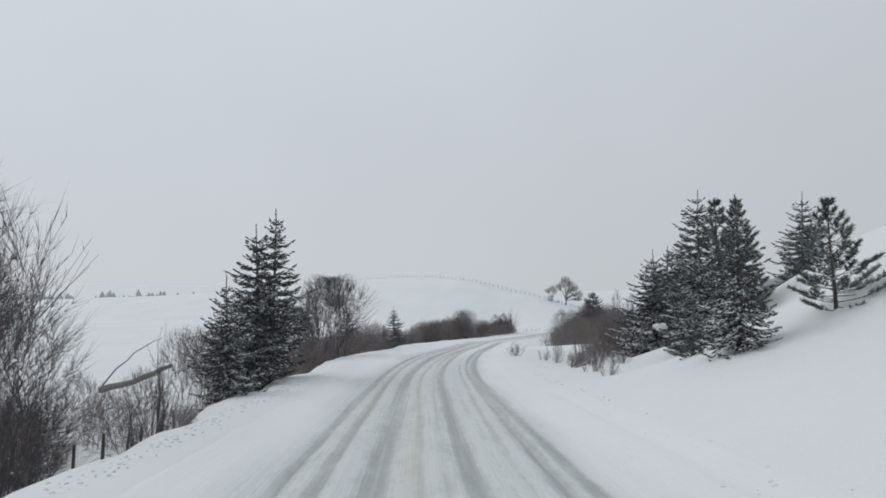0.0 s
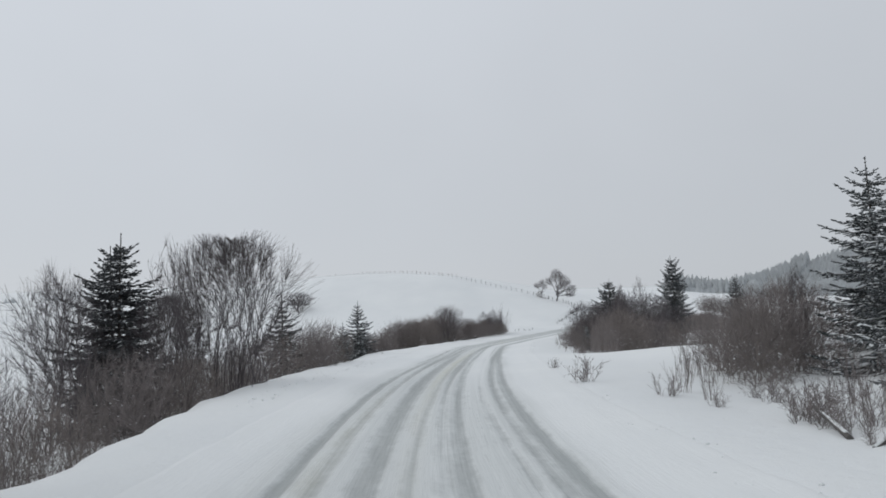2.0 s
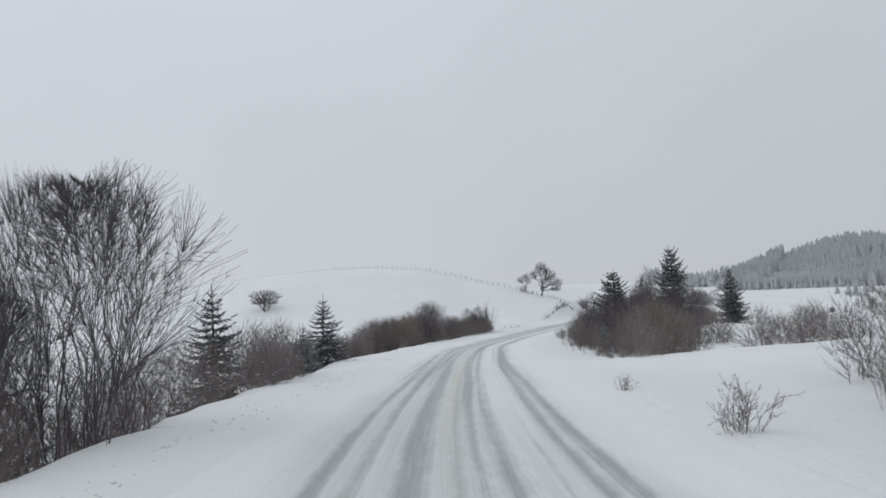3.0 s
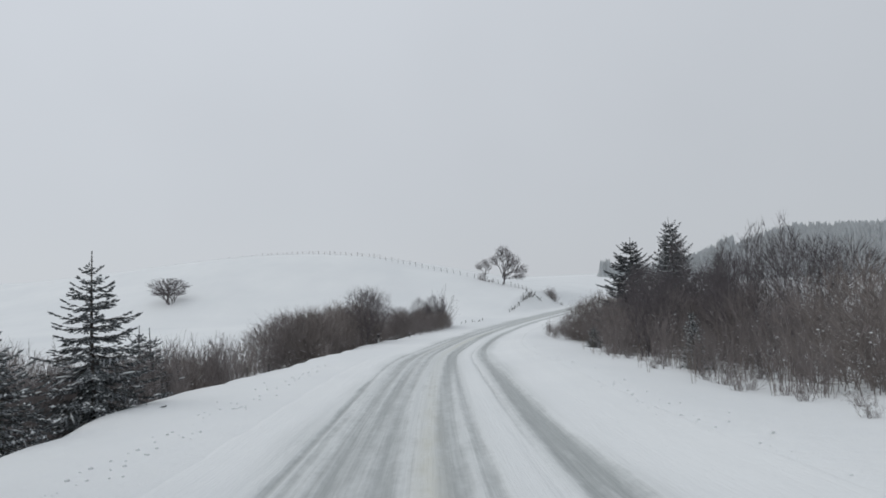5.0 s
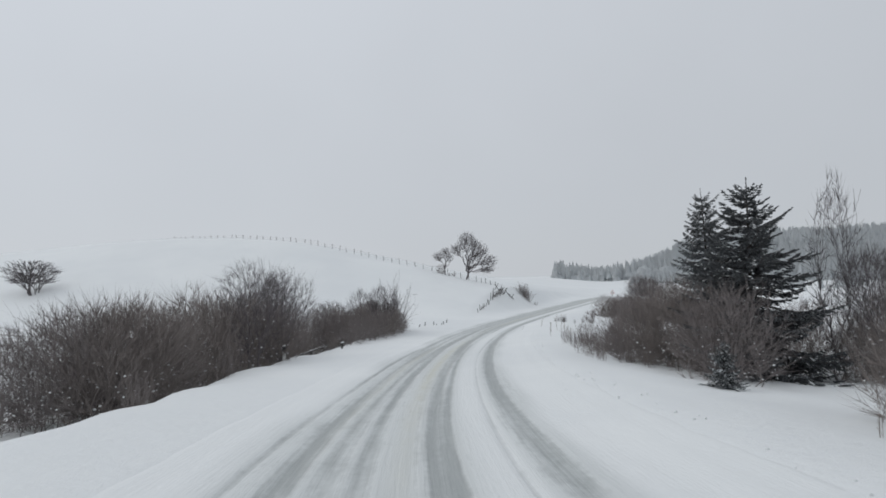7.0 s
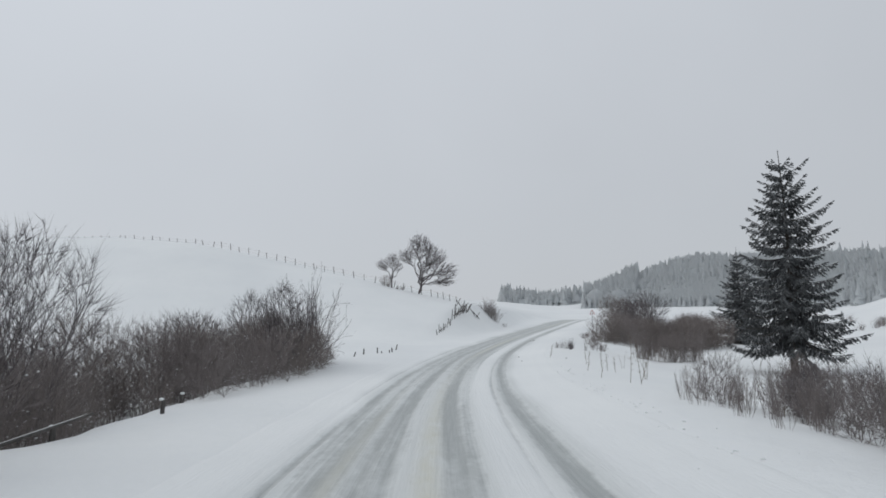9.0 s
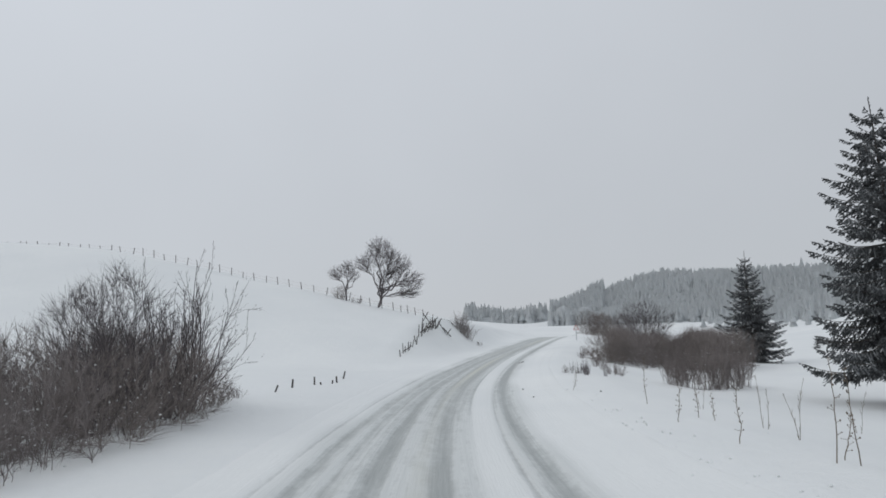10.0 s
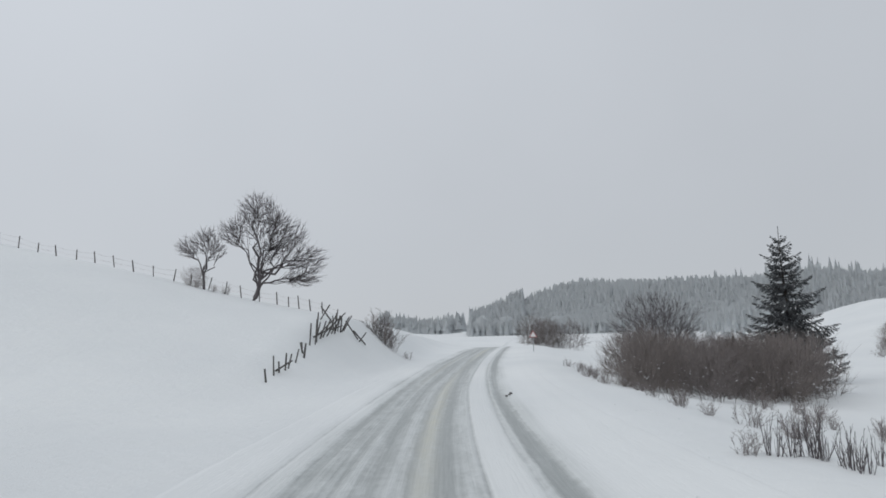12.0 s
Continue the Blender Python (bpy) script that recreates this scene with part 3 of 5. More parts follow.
# ---------------------------------------------------------------- bare shrubs and trees
def grow(rng, segs, p, d, length, r, level, plan, thin):
    """One shoot with its side shoots, as rows of p0, p1, r0, r1, level."""
    bends, kids, spread_a, rise, shrink = plan[level]
    n = bends
    step = length / n
    pts = [p]
    for i in range(n):
        d = unit(d + rng.normal(0, 0.16, 3) + np.array([0, 0, rise]))
        q = pts[-1] + d * step
        r0, r1 = r * (1 - 0.72 * i / n), max(r * (1 - 0.72 * (i + 1) / n), thin * 0.8)
        segs.append((*pts[-1], *q, max(r0, thin), r1, level))
        pts.append(q)
        if level + 1 < len(plan):
            want = kids / n
            for _ in range(int(want) + (rng.random() < want % 1)):
                if i == 0 and level == 0:
                    continue
                turn = 2.4 * len(segs) if level == 0 else 6.283 * rng.random()
                side, other = (v[0] for v in sides_of(d[None]))
                side = side * math.cos(turn) + other * math.sin(turn)
                ang = rng.normal(spread_a, 0.16)
                grow(rng, segs, pts[-2] + (q - pts[-2]) * rng.random(), unit(d * math.cos(ang) + side * math.sin(ang)), length * shrink * rng.uniform(0.6, 1.15) * (1 - 0.45 * i / n), max(r1 * 0.48, thin), level + 1, plan, thin)


BUSH_PLAN = [(6, 11, 0.50, 0.05, 0.50), (3, 7, 0.55, 0.05, 0.42), (1, 0, 0.5, 0.04, 0.4)]
WAND_PLAN = [(5, 9, 0.32, 0.06, 0.42), (2, 5, 0.4, 0.06, 0.42), (1, 0, 0.4, 0.04, 0.4)]


def shrub(name, seed, height, width, stems, plan, material, label, group, r=0.014, category="bush", lean=(0, 0), foot=0.35, split=True, fan=1.0, thin=0.005, stem=1.0):
    """A many-stemmed bare shrub at the origin, of the given height and width."""
    rng = np.random.default_rng(seed)
    root = tagged(new(name), label, category, group)
    main, rows = [], []
    for k in range(stems):
        a, q = rng.random() * 6.283, rng.random() ** 0.6
        foot_p = np.array([math.cos(a), math.sin(a), 0]) * q * width * foot * 0.5
        out = fan * q * rng.uniform(0.5, 1.1) * width / (2 * height)
        d = unit(np.array([math.cos(a) * out + lean[0], math.sin(a) * out + lean[1], 1.0]))
        segs = []
        grow(rng, segs, foot_p, d, stem * height * rng.uniform(0.62, 1.05) * (1 - 0.18 * q), r * rng.uniform(0.7, 1.2), 0, plan, thin)
        main.append(np.array([sgm for sgm in segs if sgm[8] == 0]))
        rows += [sgm for sgm in segs if sgm[8] > 0]
    rows = np.array(rows)
    ends = np.concatenate([rows[:, 3:6]] + [some[:, 3:6] for some in main])
    tall = height / np.percentile(ends[:, 2], 99.97)
    middle = np.median(ends[:, :2], 0)
    wide = width / 2 / np.percentile(np.hypot(*(ends[:, :2] - middle).T), 96)
    fit, down = np.array([wide, wide, tall]), np.array([0, 0, 0.12])
    bent = lambda some: np.concatenate([some[:, 0:3] * fit - down, some[:, 3:6] * fit - down, some[:, 6:8]], 1)
    if split:
        for some in main:
            some = bent(some)
            mesh_object("stem", *chain(np.concatenate([some[:1, 0:3], some[:, 3:6]]), np.r_[some[0, 6], some[:, 7]], 5), material, root)
    else:
        v, f = tubes(bent(np.concatenate(main)), 3)
        tagged(mesh_object("stemwork", v, f, material, root), kind="stuff")
    last = rows[:, 8] == len(plan) - 1
    v0, f0 = spikes(bent(rows[last]))
    v1, q1 = tubes(bent(rows[~last]), 3)
    faces = np.concatenate([f0, q1[:, [0, 1, 2]] + len(v0), q1[:, [0, 2, 3]] + len(v0)])
    tagged(mesh_object("crown", np.concatenate([v0, v1]), faces, material, root), kind="stuff")
    return root


def within(rng, n, height, width, low, belly, base, lump, up=0.8):
    """Places inside a rounded, lumpy crown: widest at the share belly of its height, as wide as base at its foot."""
    ph = rng.random(8) * 6.283
    out = np.zeros((0, 3))
    while len(out) < n:
        u = rng.random(n) ** up
        a = rng.random(n) * 6.283
        full = np.where(u > belly, np.sqrt(np.maximum(0, 1 - ((u - belly) / (1 - belly)) ** 2)), base + (1 - base) * u / belly)
        wob = 1 + lump * (0.5 * np.sin(2 * a + ph[0]) + 0.4 * np.sin(3 * a + 5 * u + ph[1]) + 0.35 * np.sin(5 * a - 7 * u + ph[2]) + 0.3 * np.sin(9 * a + 4 * u + ph[3]))
        r = width / 2 * full * wob * rng.random(n) ** 0.42
        tall = low + (height - low) * u * (1 + lump * 0.5 * np.sin(2.2 * a + ph[4]) * np.minimum(1, 2 * r / width) - 0.1 * lump)
        out = np.concatenate([out, np.stack([r * np.cos(a), r * np.sin(a), tall], 1)])
    return out[:n]


def reach(rng, nodes, dirs, radii, goals, thin, bends, rise=0.15, wiggle=0.06):
    """Shoots from the best placed node of the older wood to each goal: rows of p0, p1, r0, r1, and their nodes."""
    rows, new_p, new_d, new_r = [], [], [], []
    for part_of in np.array_split(np.arange(len(goals)), max(1, len(goals) * len(nodes) // 400000)):
        g = goals[part_of]
        to = g[:, None] - nodes[None]
        far = np.linalg.norm(to, axis=2) + 1e-6
        bend = np.einsum("gnc,nc->gn", to, dirs) / far
        best = np.argmin((far + 0.04) * (1.22 - bend) + 0.6 * np.maximum(0, -to[:, :, 2]), axis=1)
        p0, d0, ln = nodes[best], dirs[best], far[np.arange(len(g)), best]
        r0 = np.maximum(thin, np.minimum(radii[best] * 0.7, 0.011 * ln + thin))
        last = p0
        for k in range(bends):
            t = (k + 1) / bends
            curve = p0 + (g - p0) * t + (d0 * ln[:, None] - (g - p0)) * (t * (1 - t) * 0.45) + rng.normal(0, wiggle, g.shape) * ln[:, None] * t * (1 - t)
            ra, rb = r0 + (thin - r0) * (t - 1 / bends), r0 + (thin - r0) * t
            rows.append(np.concatenate([last, curve, ra[:, None], rb[:, None]], 1))
            for s in (0.35, 0.7, 1.0):
                new_p.append(last + (curve - last) * s)
                new_d.append(unit(unit(curve - last) + np.array([0, 0, rise])))
                new_r.append(ra + (rb - ra) * s)
            last = curve
    return np.concatenate(rows), np.concatenate(new_p), np.concatenate(new_d), np.concatenate(new_r)


def crowned(name, seed, height, width, stems, counts, material, label, group, category="bush", r=0.02, low=0.15, belly=0.5, base=0.6, foot=0.5, lump=0.3, thin=0.0035, split=False, lean=0.0, trunk=0.0, up=0.8, whip=0.05, rise=0.15, lobes=(), flecks=0):
    """A leafless bush or tree at the origin whose stems, branches and twigs fill a rounded crown."""
    rng = np.random.default_rng(seed)
    root = tagged(new(name), label, category, group)
    shift = np.array([lean, 0, 0])

    def fill(n):
        """Places in the crown, or in the separate lobes (x, z, half width, half height) of an uneven one."""
        if not lobes:
            return within(rng, n, height, width, low * height, belly, base, lump, up) + shift
        table = np.array(lobes)
        pick = table[rng.choice(len(table), n, p=table[:, 2] * table[:, 3] / (table[:, 2] * table[:, 3]).sum())]
        d = unit(rng.normal(0, 1, (n, 3))) * rng.random((n, 1)) ** 0.45
        return np.stack([pick[:, 0], 0 * pick[:, 0], pick[:, 1]], 1) + d * pick[:, [2, 2, 3]]

    aims = within(rng, stems, height * 0.97, width * 0.85, low * height, belly, base, lump, 0.45) + shift
    if lobes:
        aims = np.array([(x * 1.08, rng.normal(0, 0.45) * w, z + 0.25 * h) for x, z, w, h in lobes] + [tuple(v) for v in fill(max(0, stems - len(lobes)))])
    if trunk:
        t = np.linspace(0, 1, 7)[:, None]
        line = np.array([[0, 0, -0.25]]) + t * np.array([[lean * 0.6, 0, trunk * height + 0.25]]) + 0.03 * height * np.sin(3 * t + seed) * np.array([[0.6, 0.5, 0]])
        mesh_object("trunk", *chain(line, r * (1 - 0.42 * t[:, 0]) * np.r_[1.25, np.ones(6)], 8), material, root, smooth=True)
        starts = line[rng.integers(4, 7, stems)]
    else:
        a, k = np.arctan2(aims[:, 1], aims[:, 0]) + rng.normal(0, 0.5, stems), rng.random(stems) ** 0.6
        starts = np.stack([np.cos(a) * k, np.sin(a) * k, np.zeros(stems)], 1) * width * foot * 0.5 - np.array([0, 0, 0.15])
    nodes, dirs, radii, wood = [], [], [], []
    for p0, p1 in zip(starts, aims):
        t = np.linspace(0, 1, 8)[:, None]
        aim_up = np.array([0, 0, np.linalg.norm(p1 - p0)]) * (0.75 if not trunk else 0.35) + (p1 - p0) * (0.25 if not trunk else 0.65)
        line = p0 + (p1 - p0) * t + (aim_up - (p1 - p0)) * t * (1 - t) * 0.9 + rng.normal(0, 0.022 if not trunk else 0.04, (8, 3)) * np.linalg.norm(p1 - p0) * (t > 0)
        rs = np.maximum(thin, r * (0.55 if trunk else 1.0) * rng.uniform(0.6, 1.15) * (1 - 0.88 * t[:, 0]))
        wood.append((line, rs))
        for k in range(1 if not trunk else 0, 7):
            for s in (0.0, 0.5):
                nodes.append(line[k] + (line[k + 1] - line[k]) * s)
                dirs.append(unit(line[k + 1] - line[k]))
                radii.append(rs[k])
    if split:
        for line, rs in wood:
            mesh_object("stem", *chain(line, rs, 5), material, root)
    else:
        rows = np.concatenate([np.concatenate([l[:-1], l[1:], s[:-1, None], s[1:, None]], 1) for l, s in wood])
        tagged(mesh_object("stemwork", *tubes(rows, 3), material, root), kind="stuff")
    nodes, dirs, radii = np.array(nodes), np.array(dirs), np.array(radii)
    tube_rows = []
    for level, n in enumerate(counts):
        goals = fill(n)
        last = level == len(counts) - 1
        goals += unit(goals * np.array([0.5, 0.5, 0.5]) + np.array([0, 0, 0.3])) * whip * height * rng.random((n, 1)) ** 3 * (level + 1) / len(counts)
        rows, more_p, more_d, more_r = reach(rng, nodes, dirs, radii, goals, thin, (3, 2 if split else 1, 1, 1)[level] if not last else 1, rise, 0.12 if not trunk else 0.16)
        if last:
            v0, f0 = spikes(rows)
        else:
            tube_rows.append(rows)
        nodes, dirs, radii = (more_p, more_d, more_r) if level else (np.concatenate([nodes, more_p]), np.concatenate([dirs, more_d]), np.concatenate([radii, more_r]))
    v1, q1 = tubes(np.concatenate(tube_rows), 3)
    faces = np.concatenate([f0, q1[:, [0, 1, 2]] + len(v0), q1[:, [0, 2, 3]] + len(v0)])
    tagged(mesh_object("crown", np.concatenate([v0, v1]), faces, material, root), kind="stuff")
    if flecks:
        at = within(rng, flecks, height * 0.55, width * 1.02, 0.05 * height, belly, base, lump, 1.3) + shift
        half = rng.uniform(0.012, 0.034, (flecks, 1, 1)) * np.array([[[1.4, 0, 0], [0, 1.1, 0], [0, 0, 0.75]]])
        tagged(mesh_object("snow_cover", *blobs(at, half, rng), TREE_SNOW, root, "flecks of snow caught in the twigs"), kind="stuff")
    return root


def put(ob, x, y, turn=0.0, size=1.0, sink=0.05, tall=1.0):
    """Moves a thing to its place on the snow."""
    ob.matrix_basis = Matrix.LocRotScale((x, y, land_z(x, y) - sink), Euler((0, 0, turn)), (size, size, size * tall))
    return ob


def put_copy(ob, x, y, turn=0.0, size=1.0, sink=0.05, tall=1.0):
    return put(copy_thing(ob, Matrix()), x, y, turn, size, sink, tall)


# ---------------------------------------------------------------- spruces beside the road
def spruce_to(name, seed, x, y, tip, radius, label, **more):
    """A conifer on the snow at x, y whose top stands at the height tip."""
    return conifer(name, seed, x, y, tip - land_z(x, y), radius, label, **more)


LEFT_LABEL = "dark green spruce dusted with snow behind the road bank"
spruce_to("spruce_tree", 11, -5.85, 23.5, 3.4, 1.1, LEFT_LABEL, lean=0.01, sink=0.7, dense=1.2, full=0.55, snow=0.45, bare=0.6, skirt=-0.2)
spruce_to("spruce_tree", 12, -5.95, 22.0, 2.75, 1.05, LEFT_LABEL, sink=0.7, dense=1.2, full=0.53, snow=0.45, bare=0.6, skirt=-0.2)
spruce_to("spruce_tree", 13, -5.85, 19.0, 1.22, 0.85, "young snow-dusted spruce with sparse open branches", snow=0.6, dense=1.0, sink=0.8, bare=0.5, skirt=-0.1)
spruce_to("spruce_tree", 40, -7.3, 23.4, 0.5, 0.5, "smaller spruce in the shade of taller ones", snow=0.3, dense=1.2, sink=0.4, skirt=-0.1)
spruce_to("spruce_tree", 14, -9.05, 37.4, 2.02, 1.5, "dark spruce standing among bare alders", dense=1.25, full=0.5)
spruce_to("spruce_tree", 19, -9.6, 38.1, 1.7, 1.4, "dark spruce standing among bare alders", dense=1.1, full=0.6)
spruce_to("spruce_tree", 15, -3.28, 55.6, -0.15, 1.12, "young slender spruce with open branches beside a ditch", dense=0.8, snow=0.3)
spruce_to("spruce_tree", 16, -3.36, 59.25, -1.78, 0.8, "small snow-dusted spruce sapling beside the bank", dense=0.9, snow=0.4)
spruce_to("spruce_tree", 37, -3.2, 59.65, -1.88, 0.7, "small snow-dusted spruce sapling beside the bank", dense=0.9, snow=0.4)
spruce_to("spruce_tree", 17, -4.0, 53.2, -1.3, 0.8, "small snow-dusted spruce sapling beside the bank", dense=0.9, snow=0.4)
spruce_to("spruce_tree", 18, -6.0, 46.0, 0.24, 1.05, "small dark spruce among brown willow bushes")

RIGHT_LABEL = "tall snow-laden spruce on the roadside slope"
spruce_to("spruce_tree", 21, 10.46, 30.1, 5.02, 1.75, RIGHT_LABEL, snow=0.7, sink=0.5, full=0.6)
spruce_to("spruce_tree", 22, 9.3, 30.8, 2.7, 1.4, RIGHT_LABEL, snow=0.7, sink=0.3)
spruce_to("spruce_tree", 23, 3.75, 14.2, 2.28, 0.6, "snow-laden spruce at the foot of the roadside slope", snow=0.9, dense=0.8, sink=0.45, full=0.7, skirt=0.25)
spruce_to("pine_tree", 24, 7.38, 22.35, 3.46, 1.1, "bushy dark pine with snow on its boughs", pine=True, snow=1.0, dense=1.25, tuft=1.25, sink=0.3, group="roadside pines")
spruce_to("pine_tree", 25, 8.0, 22.3, 3.45, 0.95, "bushy dark pine with snow on its boughs", pine=True, snow=1.0, dense=1.25, tuft=1.25, sink=0.3, group="roadside pines")
spruce_to("spruce_tree", 39, 6.3, 21.2, 1.8, 1.05, "bushy dark spruce with snow on its boughs", snow=1.0, full=0.45, sink=0.3, skirt=0.25)
padded = spruce_to("spruce_tree", 36, 7.3, 27.2, 2.3, 1.35, "spruce with a thick pad of snow on its lower boughs", snow=1.0, sink=0.2, bare=0.2)
rng_q = np.random.default_rng(19)
for dx, dy, z, w in ((-0.42, -1.25, -0.46, 0.17), (-0.20, -1.2, -0.43, 0.15), (-0.34, -1.3, -0.55, 0.13), (-0.06, -1.05, -0.52, 0.12)):
    v, f = blobs(np.array([[dx, dy, z - padded.location.z]]), np.array([[[w, 0.1 * w, 0], [-0.1 * w, w * 0.8, 0], [0.1 * w, 0, w * 0.6]]]), rng_q)
    mesh_object("snow_pad", v, f, TREE_SNOW, padded, "thick white pad of snow", smooth=True)
spruce_to("spruce_tree", 26, 11.7, 34.7, 3.47, 1.5, RIGHT_LABEL, snow=0.9, sink=0.3, full=0.6)
spruce_to("pine_tree", 27, 5.35, 14.2, 2.2, 0.62, "young pine with long tufted needles on a snowy slope", pine=True, snow=1.0, dense=0.75, tuft=1.35, group="roadside pines")
spruce_to("spruce_tree", 28, 17.2, 33.7, 5.5, 1.5, "tall spruce higher up the snowy slope", snow=0.5)
spruce_to("spruce_tree", 30, 14.2, 28.4, 3.6, 1.1, "tall spruce higher up the snowy slope", snow=0.5)
spruce_to("pine_tree", 29, 3.58, 15.6, -0.12, 0.2, "tiny pine sapling poking out of the snow", pine=True, snow=0.8, group="roadside pines")

spruce_to("spruce_tree", 31, 18.4, 74.6, 1.12, 1.95, "dark dense spruce rising out of bare bushes", sink=0.3, snow=0.2, dense=1.5, full=0.5)
spruce_to("spruce_tree", 32, 34.5, 96.3, 4.45, 2.0, "large solitary spruce with layered drooping boughs on snow", snow=0.15, dense=1.3, lean=-0.02, hang=0.95, bare=1.2, full=0.38, skirt=0.45)
spruce_to("spruce_tree", 33, 55.9, 119.5, 2.45, 2.2, "spruce with layered boughs rising out of a brown thicket", dense=1.3, snow=0.15, hang=0.85)
spruce_to("spruce_tree", 34, 14.3, 71.0, -3.25, 0.42, "small spruce sapling at the edge of a thicket", snow=0.4)

# ---------------------------------------------------------------- bare bushes
HEDGE_LABEL = "dense leafless brown willow bush in snow"
hedge_kinds = [crowned("bare_bush", 40 + k, 2.8, 3.3, 20, (64, 340, 2700), (TWIG, BROWN_TWIG)[k % 2], HEDGE_LABEL, "roadside thicket", r=0.016, foot=0.75, low=0.05, base=0.85, belly=0.5, up=0.9, thin=0.0040, whip=0.26, lump=0.4, rise=0.25, flecks=34) for k in range(4)]
wand_kinds = [shrub("willow_clump", 50 + k, 2.4, 1.5, 13, WAND_PLAN, (TWIG, BROWN_TWIG)[k % 2], "upright leafless willow rods growing out of the snow", "roadside thicket", foot=0.85, r=0.008, thin=0.0034) for k in range(3)]
tall_kinds = [crowned("alder_tree", 60 + k, 4.4, 3.0, 7, (90, 500, 4000), DARK_TWIG, "tall leafless alder clump with fine twigs", "roadside alders", category="tree", r=0.024, foot=0.3, low=0.22, belly=0.62, base=0.45, thin=0.0032, split=True, up=0.7, whip=0.16, rise=0.2, flecks=26) for k in range(3)]
slim_kinds = [crowned("alder_tree", 65, 4.6, 1.3, 4, (60, 300, 1300), DARK_TWIG, "slender leafless alder with upright twigs", "roadside alders", category="tree", r=0.026, foot=0.3, low=0.15, belly=0.45, base=0.5, thin=0.0035, split=True, whip=0.16, rise=0.3)]
dome_kinds = [crowned("alder_tree", 67, 4.0, 4.2, 16, (140, 700, 4200), DARK_TWIG, "broad rounded leafless alder bush", "roadside alders", category="tree", r=0.024, foot=0.5, low=0.15, belly=0.55, base=0.6, thin=0.004, split=True, whip=0.14, rise=0.2)]
WEED_PLAN = [(6, 7, 0.5, 0.02, 0.16), (1, 3, 0.5, 0.0, 0.5), (1, 0, 0.4, 0.0, 0.4)]
weed_kinds = [shrub("dry_weed", 70 + k, 1.0, 0.4, 2 + k, WEED_PLAN, STRAW, "dry weed stalks standing in the snow", "dry weeds", r=0.005, category="plant", thin=0.0025) for k in range(2)]
twiggy = [shrub("bare_shrub", 80 + k, 0.95, 1.1, 12, BUSH_PLAN, TWIG, "small leafless shrub poking out of the snow", "small shrubs", r=0.0065, thin=0.0028) for k in range(2)]
used = set()


def plant(kinds, rng, x, y, size=1.0, tall=1.0, sink=0.05):
    k = int(rng.integers(len(kinds)))
    ob = kinds[k]
    if ob.name in used:
        return put_copy(ob, x, y, rng.uniform(0, 6.28), size, sink, tall)
    used.add(ob.name)
    return put(ob, x, y, rng.uniform(0, 6.28), size, sink, tall)


def row_of(kinds, seed, y0, y1, step, d0, d1, size0, size1, tall=1.0):
    """Bushes along the road between two places, at distances d0 to d1 from its middle."""
    rng = np.random.default_rng(seed)
    y = y0
    while y < y1:
        slope = float(road_x(y + 0.5) - road_x(y - 0.5))
        k = math.sqrt(1 + slope * slope)
        d = rng.uniform(d0, d1)
        bx, by, size = float(road_x(y)) + d / k, y - d * slope / k, rng.uniform(size0, size1)
        if not (40 < by < 66 and bx + 1.4 > 0.55 * (by - 26)):  # the meadow stays open
            plant(kinds, rng, bx, by, size, tall)
        y += step * rng.uniform(0.7, 1.3) / k


# far side ditch: mixed scrub, alders and the long hedge
rng_b = np.random.default_rng(140)
for x, y, s in ((-9.7, 15.4, 1.25), (-10.6, 16.6, 1.1), (-9.1, 16.6, 0.75), (-8.8, 15.0, 0.9)):
    plant(tall_kinds, rng_b, x, y, s)
for x, y, s in ((-8.9, 15.4, 0.5), (-9.3, 17.0, 0.5), (-9.4, 18.2, 0.42)):
    plant(hedge_kinds[1::2], rng_b, x, y, s)
for x, y, s in ((-8.2, 14.8, 0.45), (-8.5, 15.8, 0.5)):
    plant(dome_kinds, rng_b, x, y, s)
row_of(wand_kinds, 103, 9, 22, 1.3, -10.5, -7.4, 0.4, 0.6)
row_of(hedge_kinds, 101, 15, 27, 1.8, -11.5, -7.6, 0.36, 0.52)
for x, y, s in ((-6.25, 17.6, 1.0), (-6.0, 16.9, 0.8), (-6.4, 18.4, 1.1), (-5.75, 16.1, 0.7), (-6.6, 19.4, 1.2)):
    plant(twiggy, rng_b, x, y, s)
row_of(hedge_kinds, 104, 26, 50, 1.4, -8.0, -6.2, 0.54, 0.76)
row_of(hedge_kinds, 144, 33, 38, 2.2, -6.8, -5.6, 0.45, 0.6)
row_of(wand_kinds, 114, 26, 34, 1.0, -8.5, -6.2, 0.6, 1.0)
row_of(tall_kinds, 105, 27, 32, 1.5, -10.5, -7.5, 0.5, 0.62)
plant(tall_kinds, rng_b, -10.3, 36.5, 0.98)
plant(slim_kinds, rng_b, -9.4, 34.3, 0.92)
birch = crowned("birch_clump", 205, 4.15, 3.8, 34, (420, 3200, 12000), DARK_TWIG, "large many-stemmed leafless birch with fine arching twigs", "roadside alders", category="tree", r=0.019, foot=0.85, low=0.10, belly=0.55, base=0.75, thin=0.0026, split=True, lump=0.4, up=0.3, whip=0.02, rise=0.08, lean=0.2)
put(birch, -5.95, 36.5, 0.3, 0.93, 0.2, 1.28)
put_copy(birch, -7.6, 37.2, 2.4, 0.6, 0.2, 1.6)
for x, y, s in ((-6.64, 34.14, 0.92), (-6.56, 35.06, 0.9), (-8.2, 33.0, 0.8)):
    plant(slim_kinds, rng_b, x, y, s)
row_of(wand_kinds, 106, 56, 64.2, 0.1, -11.5, -6.6, 0.66, 0.98)
